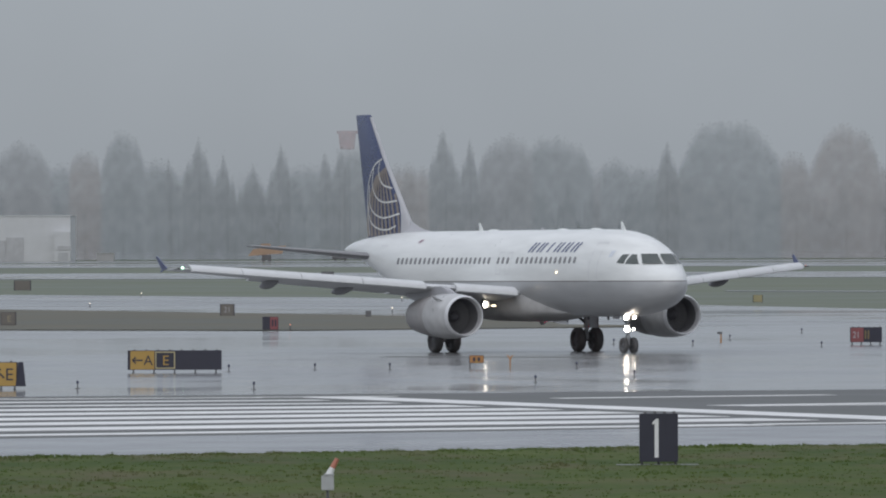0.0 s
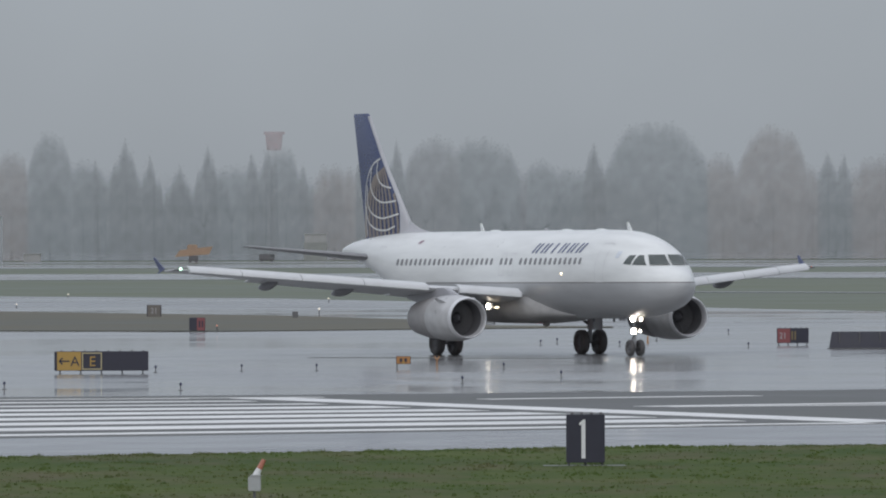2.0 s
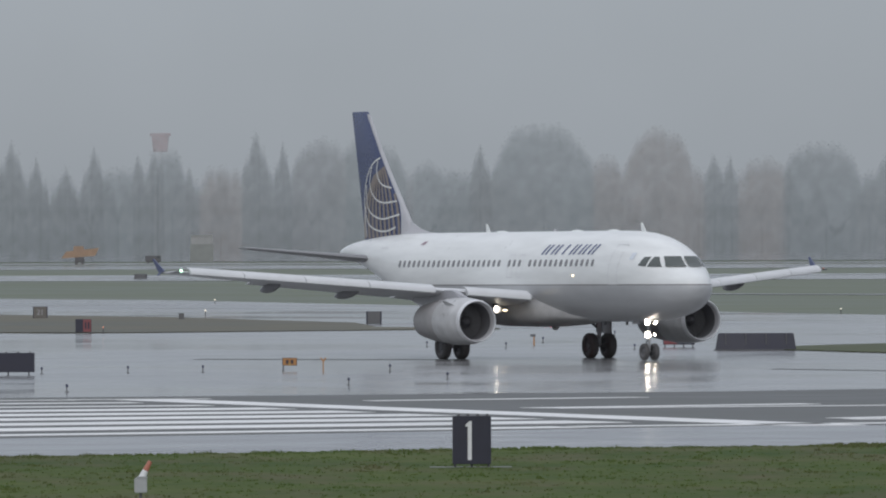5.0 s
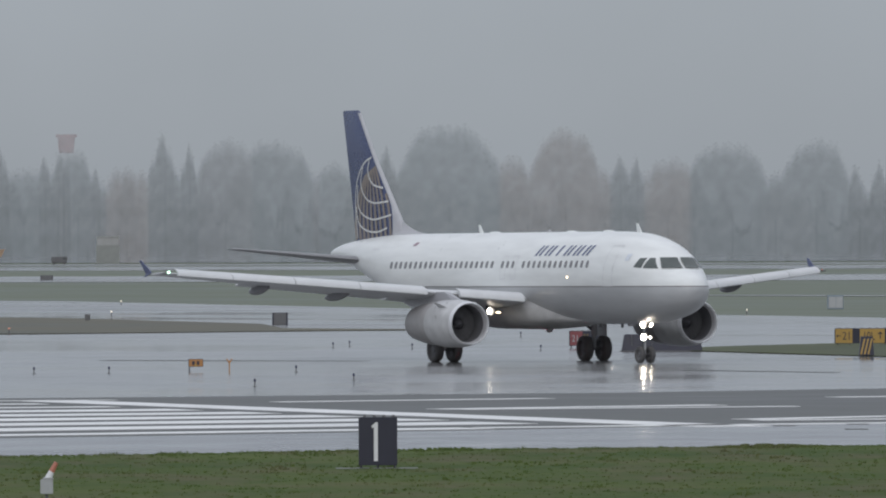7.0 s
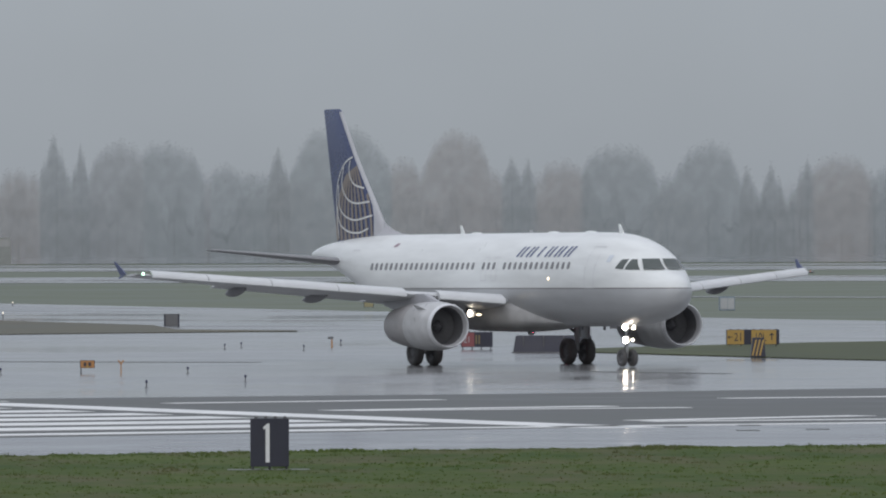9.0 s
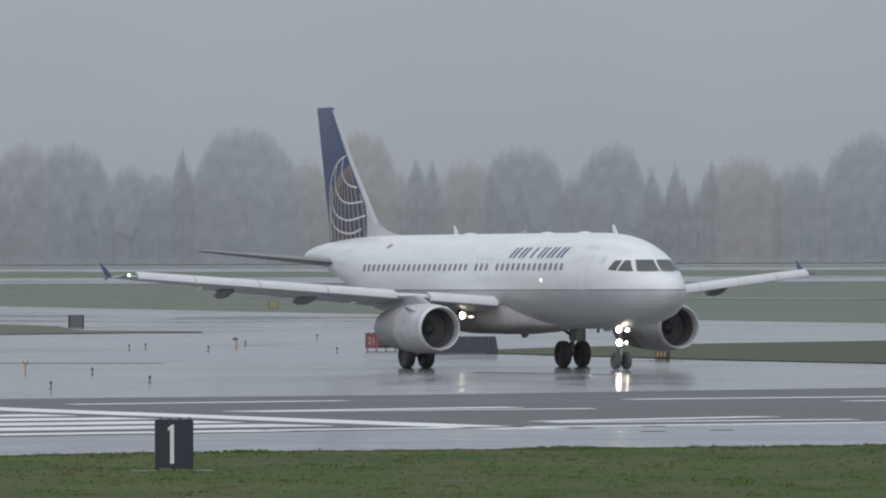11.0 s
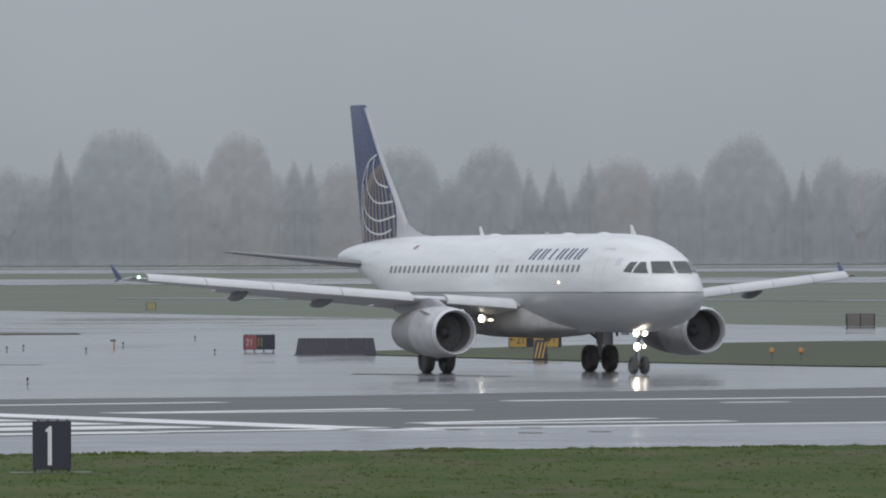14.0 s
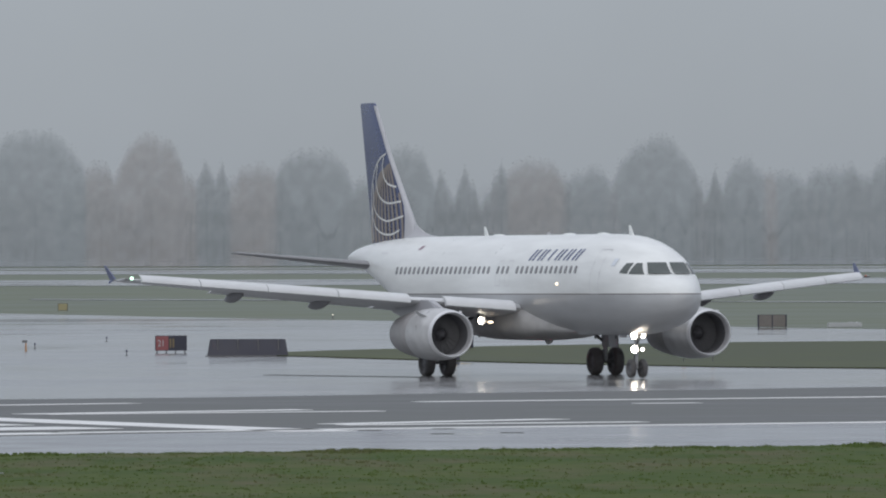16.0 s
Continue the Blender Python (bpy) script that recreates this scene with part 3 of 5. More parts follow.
    for s in (8.6, 12.3, 20.2):
        bm = bmesh.new()
        bmesh.ops.create_uvsphere(bm, u_segments=16, v_segments=8, radius=1, matrix=Matrix.Translation((-s, 0, 5.87)) @ Matrix.Diagonal((0.45, 0.25, 0.07, 1)))
        part("spine_fairing", bm, WHITE, plane, "low white fairing", True)
    for s in (7.2, 9.4, 22.4, 23.5):
        bm = bmesh.new()
        box(bm, -s - 0.2, -0.02, 1.58, -s, 0.02, 1.78, 0.01)
        part("belly_antenna", bm, DARKMETAL, plane)
    bm = bmesh.new()
    bmesh.ops.create_uvsphere(bm, u_segments=10, v_segments=6, radius=0.06, matrix=Matrix.Translation(hull_point(8.83, 3.84, -1, 0.0)))
    part("wing_scan_light", bm, LAMP_WARM, plane, "small lit lamp")
    bm = bmesh.new()
    bmesh.ops.create_uvsphere(bm, u_segments=12, v_segments=8, radius=0.09, matrix=Matrix.Translation((-14.6, 0, 5.9)))
    part("beacon", bm, GREY, plane, "small dull beacon lens", True)
    # flashing belly beacon: an always lit red lamp in an added hood that turns
    bm = bmesh.new()
    turned(bm, [(0.10, 0.16), (0.09, 0.165), (-0.06, 0.15), (-0.14, 0.08), (-0.15, 0.005)], 18)
    hood = part("flash_hood", bm, FAIRING, plane, "added hood that hides the belly beacon between flashes", True)
    bm = bmesh.new()
    bmesh.ops.create_circle(bm, cap_ends=True, segments=18, radius=0.15, matrix=Matrix.Translation((0.085, 0, 0)) @ Matrix.Rotation(radians(90), 4, "Y"))
    part("beacon_lamp", bm, REDLAMP, hood, "glowing red lamp")
    BEACON.append(hood)
    # flag decal
    part("flag_decal", hull_patch([(26.1, 5.30), (25.75, 5.30), (25.65, 5.46), (26.0, 5.46)], -1, 0.012), mat("flag_red_grey", (0.34, 0.22, 0.27), 0.4), plane, "small red flag patch")
    part("star_decal", hull_patch([(3.75, 4.55), (3.45, 4.55), (3.45, 4.85), (3.75, 4.85)], -1, 0.012), mat("pale_blue_grey", (0.66, 0.70, 0.75), 0.35), plane, "pale round emblem")


def tail():
    # fin (x, z) of leading edge and trailing edge
    lv = [(5.55, 29.2, 35.15, 0.10), (6.2, 29.85, 35.3, 0.10), (9.0, 32.5, 35.95, 0.095), (9.6, 33.03, 36.09, 0.095), (11.66, 34.68, 36.58, 0.09), (11.74, 34.85, 36.5, 0.06)]
    bm = bmesh.new()
    loft(bm, [section((-a, 0, z), b - a, t, "y") for z, a, b, t in lv])
    fin = part("fin", bm, BLUE, plane, "dark blue tail fin with a gold and white globe pattern", True)
    # dorsal fillet: a low ridge that rises into the leading edge
    bm = bmesh.new()
    loft(bm, [[(-q, w, zb), (-q, w * 0.45, (zb + zt) / 2), (-q, 0.02, zt), (-q, -0.02, zt), (-q, -w * 0.45, (zb + zt) / 2), (-q, -w, zb)]
              for q, zt, zb, w in ((27.2, 5.87, 5.80, 0.06), (28.2, 5.94, 5.76, 0.22), (29.0, 6.10, 5.72, 0.34), (29.6, 6.30, 5.70, 0.38), (30.2, 6.50, 5.66, 0.38), (31.2, 6.2, 5.6, 0.30), (32.2, 5.8, 5.5, 0.2))])
    part("fin_fillet", bm, EDGEGREY, plane, "pale grey dorsal fillet", True)

    def fin_y(s, z):
        z_, a, b, t = None, *interp(z, lv)
        x = min(1, max(0, (s - a) / (b - a)))
        h = 5 * t * (0.2969 * math.sqrt(x) - 0.126 * x - 0.3516 * x * x + 0.2843 * x**3 - 0.1015 * x**4) * (b - a)
        return h * 1.0

    def fin_edges(z):
        a, b, t = interp(z, lv)
        return a, b

    def curve(points, n=6):
        """A smooth line through a few (s, z) points."""
        q = [Vector(v) for v in (points[0], *points, points[-1])]
        out = []
        for a, b, c, d in zip(q, q[1:], q[2:], q[3:]):
            for k in range(n):
                t = k / n
                out.append(0.5 * (2 * b + (c - a) * t + (2 * a - 5 * b + 4 * c - d) * t * t + (3 * b - a - 3 * c + d) * t**3))
        return out + [q[-1]]

    def strip(pts, w, side, material, name, label, lift, margin=0.22, taper=0.0):
        bm = bmesh.new()
        prev = None
        for k, p in enumerate(pts):
            a, b = fin_edges(p.y)
            if not a + margin < p.x < b + 0.02:
                prev = None
                continue
            d = (pts[min(k + 1, len(pts) - 1)] - pts[max(k - 1, 0)])
            nrm = Vector((-d.y, d.x)).normalized() * w / 2 * (1 - taper * k / len(pts))
            pair = []
            for q in (p + nrm, p - nrm):
                a, b = fin_edges(q.y)
                s = min(max(q.x, a + 0.004), b - 0.02)
                pair.append(bm.verts.new((-s, side * (fin_y(s, q.y) * (1 if side > 0 else 0.88) + lift), q.y)))
            if prev:
                bm.faces.new((prev[0], prev[1], pair[1], pair[0]))
            prev = pair
        part(name, bm, material, fin, label)
    rings = (((33.2, 9.5), (33.9, 9.25), (34.5, 8.8), (34.9, 8.2), (35.05, 7.5), (35.03, 6.7), (34.85, 5.75)), ((33.4, 9.35), (33.5, 8.9), (33.3, 8.5), (32.8, 8.2), (31.9, 8.05)),
             ((34.1, 9.05), (34.35, 8.35), (34.1, 7.85), (33.5, 7.5), (32.6, 7.35), (31.3, 7.42)), ((34.75, 8.2), (34.75, 7.35), (34.4, 6.95), (33.7, 6.7), (32.6, 6.58), (30.9, 6.78)),
             ((35.0, 7.2), (34.75, 6.5), (34.2, 6.2), (33.3, 6.02), (32.2, 6.0), (31.2, 6.18)))
    for side in (-1, 1):
        for k in range(9):
            sb = 35.0 - 0.52 * k
            st = 33.75 - 0.13 * k
            pts = [Vector((sb + (st - sb) * v**1.8 + 0.25 * math.sin(math.pi * v) * (1 - k / 8), 5.66 + v * (3.0 + 0.06 * k))) for v in [j / 18 for j in range(19)]]
            strip(pts, 0.36 - 0.016 * k, side, GOLD, "globe_meridian", "gold-grey globe stripe", 0.012, taper=0.5)
        for pts in rings:
            strip(curve(pts), 0.085, side, LINEWHITE, "globe_ring", "white globe ring", 0.02)
    # pale leading edge, wrapped round the nose of the fin
    bm = bmesh.new()
    rings = []
    for k in range(13):
        z = 5.75 + 5.86 * k / 12
        a, b, t = interp(z, lv)
        c = b - a
        m = (0.14 + 1.05 * max(0.0, (7.5 - z) / 1.75) ** 1.7) / c
        prof = [(x * m, 5 * t * (0.2969 * math.sqrt(x * m) - 0.126 * x * m - 0.3516 * (x * m) ** 2 + 0.2843 * (x * m) ** 3) * c + 0.022) for x in (1.0, 0.6, 0.25, 0.06, 0.0)]
        rings.append([(-a - x * c + 0.02, h, z) for x, h in prof] + [(-a - x * c + 0.02, -h, z) for x, h in prof[::-1]])
    loft(bm, rings)
    part("fin_leading_edge", bm, EDGEGREY, plane, "pale grey leading edge strip", True)
    for side, nm in ((-1, "stabiliser"), (1, "stabiliser")):
        bm = bmesh.new()
        loft(bm, [section((-31.3, side * 0.5, 4.62), 4.2, 0.11), section((-32.0, side * 1.4, 4.70), 3.7, 0.10), section((-35.0, side * 6.1, 5.20), 1.45, 0.09), section((-35.3, side * 6.22, 5.21), 1.0, 0.06)])
        part(nm, bm, TAILGREY, plane, "grey horizontal tailplane", True)


def wings():
    for side in (-1, 1):
        bm = bmesh.new()
        rings = []
        for y in (0.8, 1.98, 2.75, 4.2, 6.4, 9, 12, 14.5, 16.5, 16.9):
            s, z, c, t = wing_le(y)
            rings.append(section((-s, side * y, z), c, t, drop=0.07 * c))
        loft(bm, rings)
        w = part("wing", bm, WINGGREY, plane, "grey wing with extended slats", True)
        # slats, drawn forward and down
        for y0, y1 in ((2.5, 5.05), (6.35, 9.0), (9.03, 11.6), (11.63, 14.1), (14.13, 16.3)):
            bm = bmesh.new()
            rings = []
            for k in range(5):
                y = y0 + (y1 - y0) * k / 4
                s, z = slat_line(y)
                h = 0.20 + 0.16 * (1 - (y - 2) / 15)
                d = 0.42 + 0.1 * (1 - (y - 2) / 15)
                up = 0.62 + 0.3 * min(1, max(0, (y - 6.4) / 9))
                rings.append([(-s + x * d + 0.12, side * y, z + 0.02 + v * h * (up if v > 0 else 1)) for x, v in ((0.0, -0.66), (0.30, -0.62), (0.40, -0.5), (0.36, -0.1), (0.12, 0.42), (-0.35, 0.9), (-0.8, 1.05), (-0.8, 0.98), (-0.4, 0.78), (-0.05, 0.2), (0.0, -0.3))])
            loft(bm, rings)
            part("slat", bm, WINGGREY, w, "pale metal leading-edge slat", True)
        # flaps
        for y0, y1 in ((2.3, 6.3), (6.5, 12.9)):
            bm = bmesh.new()
            rings = []
            for y in (y0, (y0 + y1) / 2, y1):
                s, z, c, t = wing_le(y)
                rings.append(section((-s - c * 0.93, side * y, z - 0.03 - 0.05 * c), 0.2 * c + 0.2, 0.12, drop=0.12))
            loft(bm, rings)
            part("flap", bm, WINGGREY, w, "grey trailing-edge flap lowered a little", True)
        # flap track fairings
        for y, ln in ((4.1, 3.0), (8.6, 2.6), (12.0, 2.2)):
            s, z, c, t = wing_le(y)
            bm = bmesh.new()
            rings = []
            for k in range(9):
                u = k / 8
                r = 0.20 * math.sin(math.pi * min(1, 0.06 + u * 0.94)) ** 0.7 + 0.01
                zc = z - 0.24 - 0.24 * u
                rings.append([(-(s + 0.60 * c) - ln * u, side * y + r * 0.8 * math.cos(a), zc + r * 1.15 * math.sin(a)) for a in [2 * math.pi * j / 14 for j in range(14)]])
            loft(bm, rings)
            part("flap_track_fairing", bm, CANOE, w, "canoe fairing in grey darkened for shade", True)
        # wingtip fence, an arrow shape
        bm = bmesh.new()
        y0 = 16.93
        loft(bm, [[(-20.8, side * (y0 - 0.03), 4.11), (-21.45, side * (y0 - 0.03), 4.07), (-21.95, side * (y0 + 0.08), 4.66), (-21.8, side * (y0 + 0.08), 4.68)], [(-20.8, side * (y0 + 0.03), 4.11), (-21.45, side * (y0 + 0.03), 4.07), (-21.95, side * (y0 + 0.12), 4.66), (-21.8, side * (y0 + 0.12), 4.68)]])
        loft(bm, [[(-20.9, side * (y0 - 0.03), 4.1), (-21.4, side * (y0 - 0.03), 4.06), (-21.6, side * (y0 + 0.02), 3.92), (-21.45, side * (y0 + 0.02), 3.92)], [(-20.9, side * (y0 + 0.03), 4.1), (-21.4, side * (y0 + 0.03), 4.06), (-21.6, side * (y0 + 0.06), 3.92), (-21.45, side * (y0 + 0.06), 3.92)]])
        part("wingtip_fence", bm, BLUE, w, "dark blue wingtip fence")
        bm = bmesh.new()
        bmesh.ops.create_uvsphere(bm, u_segments=12, v_segments=8, radius=0.07 if side < 0 else 0.04, matrix=Matrix.Translation((-19.66, side * 16.62, 4.13)))
        part("navigation_light", bm, NAV_GREEN if side < 0 else REDPAINT, w, "small lit navigation light" if side < 0 else "small red navigation light")
        bm = bmesh.new()
        box(bm, -20.2, min(side * 16.35, side * 16.85), 4.05, -19.7, max(side * 16.35, side * 16.85), 4.12, 0.02)
        part("tip_lens", bm, DARKMETAL, w, "dark wingtip lens")
        # landing light under the wing root, set in a deep housing
        bm = bmesh.new()
        bmesh.ops.create_circle(bm, cap_ends=True, segments=20, radius=0.15, matrix=Matrix.Translation((-14.56, side * 3.1, 2.32)) @ Matrix.Rotation(radians(90), 4, "Y"))
        part("landing_light", bm, WINGLAMP, w, "lit landing light")
        bm = bmesh.new()
        turned(bm, [(-14.36, 0.175), (-14.6, 0.16), (-14.75, 0.1), (-14.85, 0.02)], 20, (0, side * 3.1, 2.32))
        rod(bm, (-14.7, side * 3.1, 2.4), (-14.9, side * 3.1, 2.8), 0.05)
        part("light_housing", bm, DARKMETAL, w, "", True)
        if side < 0:
            bm = bmesh.new()
            bmesh.ops.create_uvsphere(bm, u_segments=10, v_segments=6, radius=1, matrix=Matrix.Translation((-14.3, -2.75, 2.26)) @ Matrix.Diagonal((0.06, 0.14, 0.05, 1)))
            part("runway_turnoff_light", bm, LAMP_WARM, w, "dim warm lamp")


LIP = mat("inlet_lip_metal", (0.74, 0.74, 0.75), 0.35, metal=0.4, vary=0.08)
AFTCOWL = mat("aft_cowl_paint", (0.36, 0.35, 0.35), 0.4, vary=0.2, grain=3.0, stain=0.8)
FAN = mat("fan_blades", (0.13, 0.13, 0.135), 0.6)
DUCT = mat("inlet_liner", (0.14, 0.14, 0.15), 0.6, vary=0.15)


def engines():
    for side in (-1, 1):
        e = new("engine")
        e.empty_display_size = 0.3
        e.parent = plane
        e.location = (-11.0, side * 5.75, 1.78)
        tagged(e, "grey turbofan nacelle with a bright inlet lip")
        bm = bmesh.new()
        turned(bm, [(-0.22, 0.983), (-0.5, 1.03), (-1.1, 1.075), (-1.9, 1.085), (-2.6, 1.05), (-2.66, 1.045)], 48)
        part("cowl", bm, NACELLE, e, "pale grey fan cowl", True)
        bm = bmesh.new()
        turned(bm, [(-2.66, 0.98), (-2.72, 1.005), (-3.5, 0.985), (-4.3, 0.90), (-5.2, 0.76), (-5.2, 0.70), (-4.6, 0.68)], 48)
        part("aft_cowl", bm, AFTCOWL, e, "streaked grey reverser cowl", True)
        bm = bmesh.new()
        turned(bm, [(-0.22, 0.985), (-0.12, 0.972), (-0.04, 0.952), (0.0, 0.918), (-0.03, 0.885), (-0.14, 0.86), (-0.4, 0.84)], 48)
        part("inlet_lip", bm, LIP, e, "polished metal inlet lip", True)
        bm = bmesh.new()
        turned(bm, [(-0.4, 0.84), (-0.7, 0.835), (-1.4, 0.85), (-1.42, 0.02)], 48)
        part("inlet_duct", bm, DUCT, e, "dark inlet duct", True)
        bm = bmesh.new()
        turned(bm, [(-0.92, 0.02), (-1.0, 0.09), (-1.2, 0.19), (-1.38, 0.25)], 24)
        part("spinner", bm, DUCT, e, "dark fan spinner", True)
        bm = bmesh.new()
        loft(bm, [[(-1.26, 0.24, -0.04), (-1.38, 0.24, 0.05), (-1.39, 0.24, 0.045), (-1.27, 0.24, -0.045)], [(-1.28, 0.83, -0.12), (-1.38, 0.83, 0.15), (-1.39, 0.83, 0.145), (-1.29, 0.83, -0.125)]])
        blade = finish("fan_blade", bm, FAN)
        for k in range(22):
            ob = new("fan_blade", blade)
            ob.parent = e
            ob.matrix_local = Matrix.Rotation(2 * math.pi * k / 22, 4, "X")
        bm = bmesh.new()
        turned(bm, [(-4.5, 0.5), (-5.3, 0.42), (-5.8, 0.2), (-6.0, 0.03)], 28)
        part("exhaust_cone", bm, DARKMETAL, e, "dark exhaust cone", True)
        bm = bmesh.new()
        loft(bm, [[(-1.3, 0.16, 0.95), (-1.3, -0.16, 0.95), (-0.9, -0.05, 1.03), (-0.9, 0.05, 1.03)], [(-2.6, 0.2, 0.9), (-2.6, -0.2, 0.9), (-2.4, -0.14, 1.42), (-2.4, 0.14, 1.42)],
                  [(-4.6, 0.2, 0.6), (-4.6, -0.2, 0.6), (-3.8, -0.16, 1.42), (-3.8, 0.16, 1.42)], [(-6.6, 0.1, 0.9), (-6.6, -0.1, 0.9), (-6.6, -0.1, 1.15), (-6.6, 0.1, 1.15)]])
        part("pylon", bm, GREY, e, "grey engine pylon")
        for sg in (-1, 1):
            bm = bmesh.new()
            loft(bm, [[(-0.8, sg * 0.76, 0.72), (-1.7, sg * 0.76, 0.76), (-1.7, sg * 0.78, 0.74)], [(-1.4, sg * 0.98, 0.94), (-1.7, sg * 0.98, 0.96), (-1.7, sg * 1.0, 0.94)]])
            part("strake", bm, NACELLE, e, "small nacelle strake")


def gear():
    g = new("nose_gear")
    g.parent = plane
    g.location = (-5.07, 0, 0)
    g.empty_display_size = 0.2
    tagged(g, "white nose gear with lit taxi lights")
    bm = bmesh.new()
    rod(bm, (0, 0, 0.38), (-0.02, 0, 1.05), 0.055, seg=16)
    rod(bm, (-0.02, 0, 0.95), (-0.06, 0, 2.0), 0.085, seg=16)
    part("strut", bm, BOXGREY, g, "", True)
    bm = bmesh.new()
    rod(bm, (0, -0.3, 0.385), (0, 0.3, 0.385), 0.05)
    rod(bm, (-0.02, 0, 1.35), (0.7, 0, 1.95), 0.04)
    rod(bm, (-0.08, 0, 1.0), (-0.3, 0, 0.8), 0.03)
    rod(bm, (-0.3, 0, 0.8), (-0.06, 0, 0.5), 0.03)
    part("axle_and_links", bm, DARKMETAL, g)
    for sg in (-1, 1):
        bm = bmesh.new()
        box(bm, -1.1, sg * 0.30 - 0.015, 1.64, -0.35, sg * 0.30 + 0.015, 1.85, 0.01)
        part("gear_door", bm, GREY, g, "small grey gear door")
        SPIN.append((wheel(g, "wheel", (0, sg * 0.25, 0.382), 0.382, 0.22), 0.382, (0, sg * 0.25, 0.382)))
    for y, z, r in ((-0.2, 1.72, 0.13), (0.2, 1.72, 0.10), (-0.17, 1.16, 0.14), (0.17, 1.16, 0.065)):
        bm = bmesh.new()
        bmesh.ops.create_circle(bm, cap_ends=True, segments=18, radius=r, matrix=Matrix.Translation((0.12, y, z)) @ Matrix.Rotation(radians(90), 4, "Y"))
        lamp = part("taxi_light", bm, LAMP, g, "lit white taxi light")
        bm = bmesh.new()
        turned(bm, [(0.23, r * 1.12), (0.1, r * 1.08), (0.02, r * 0.7), (-0.02, 0.02)], 18, (0, y, z))
        rod(bm, (0.0, y, z), (-0.03, 0, z), 0.025)
        part("lamp_housing", bm, DARKMETAL, g)
    for side in (-1, 1):
        g = new("main_gear")
        g.parent = plane
        g.location = (-17.71, side * 3.795, 0)
        g.empty_display_size = 0.2
        tagged(g, "dark main landing gear with twin tyres")
        bm = bmesh.new()
        rod(bm, (0, 0, 0.585), (0, 0, 1.3), 0.09, seg=16)
        rod(bm, (0, 0, 1.2), (0.05, -side * 0.1, 3.0), 0.15, seg=16)
        part("strut", bm, BOXGREY, g, "", True)
        bm = bmesh.new()
        rod(bm, (0, -0.55, 0.585), (0, 0.55, 0.585), 0.08)
        rod(bm, (0, 0, 1.35), (0.1, -side * 1.6, 2.5), 0.07)
        rod(bm, (0, 0, 1.25), (-0.35, 0, 0.95), 0.04)
        rod(bm, (-0.35, 0, 0.95), (-0.05, 0, 0.62), 0.04)
        part("side_stay", bm, DARKMETAL, g)
        bm = bmesh.new()
        box(bm, -0.55, side * 0.36 - 0.02, 1.15, 0.55, side * 0.36 + 0.02, 2.75, 0.01)
        part("gear_door", bm, GREY, g, "grey leg door")
        for sg in (-1, 1):
            SPIN.append((wheel(g, "wheel", (0, sg * 0.465, 0.585), 0.585, 0.42), 0.585, (0, sg * 0.465, 0.585)))


fuselage()
tail()
wings()
engines()
gear()


# ---- signs and lights on the field ----
def text_mesh(words, height, material):
    """Flat lettering in the built-in font, capital height as given, centred on its base, in the x-z plane."""
    cu = bpy.data.curves.new("words", "FONT")
    cu.body, cu.size, cu.align_x, cu.extrude = words, height / 0.73, "CENTER", 0.004
    ob = new("words", cu)
    me = bpy.data.meshes.new_from_object(ob.evaluated_get(bpy.context.evaluated_depsgraph_get()))
    bpy.data.objects.remove(ob)
    bpy.data.curves.remove(cu)
    me.transform(Matrix.Rotation(radians(90), 4, "X"))
    me.materials.clear()
    me.materials.append(material)
    return me


def lettering(words, x, z, height, material, parent, y=-0.02, squeeze=1.0):
    ob = new("lettering", text_mesh(words, height, material))
    ob.parent = parent
    ob.location = (x, y, z)
    ob.scale = (squeeze, 1, 1)
    return ob


def arrow(turn, x, z, size, material, parent, y=-0.02):
    bm = bmesh.new()
    box(bm, -size * 0.5, -0.004, -size * 0.07, size * 0.5, 0.004, size * 0.07)
    for s in (-1, 1):
        bmesh.ops.create_cube(bm, size=1, matrix=Matrix.Translation((-size * 0.34, 0, s * size * 0.15)) @ Matrix.Rotation(radians(-45 * s), 4, "Y") @ Matrix.Diagonal((size * 0.46, 0.008, size * 0.14, 1)))
    ob = part("arrow", bm, material, parent)
    ob.matrix_local = Matrix.Translation((x, y, z)) @ Matrix.Rotation(radians(turn), 4, "Y")
    return ob


def sign(x, y, width, height, leg, label, panels, depth=0.22, turn=0, legs=4, name="airfield_sign", bumps=0):
    """A lit sign box on frangible legs. panels: (from, to) as shares of the width, and a material."""
    s = thing(name, pose(x, y, 0, 0, 0, turn), label, "sign", "airfield signs")
    part("housing", box(bmesh.new(), -width / 2, 0, leg, width / 2, depth, leg + height, 0.012), SIGNBLACK, s, "black sign housing")
    for a, b, m in panels:
        part("panel", box(bmesh.new(), -width / 2 + a * width, -0.014, leg + 0.02, -width / 2 + b * width, -0.003, leg + height - 0.02, 0.003), m, s)
    for k in range(legs):
        lx = -width / 2 + width * (0.06 + 0.88 * k / max(1, legs - 1))
        bm = bmesh.new()
        rod(bm, (lx, depth / 2, 0), (lx, depth / 2, leg + 0.02), 0.028, seg=8)
        rod(bm, (lx, depth / 2, 0), (lx, depth / 2, 0.02), 0.06, seg=8)
        part("leg", bm, DARKMETAL, s)
    for k in range(bumps):
        lx = -width / 2 + width * (k + 0.6) / bumps
        part("clamp", box(bmesh.new(), lx - 0.035, 0.04, leg + height, lx + 0.035, depth - 0.04, leg + height + 0.05, 0.008), DARKMETAL, s)
    return s


def bars(s, x0, x1, z0, z1, n, material):
    """Unreadable writing: plain bars."""
    for k in range(n):
        a = x0 + (x1 - x0) * (k + 0.2) / n
        b = x0 + (x1 - x0) * (k + 0.75) / n
        part("writing_bar", box(bmesh.new(), a, -0.024, z0, b, -0.016, z1), material, s)


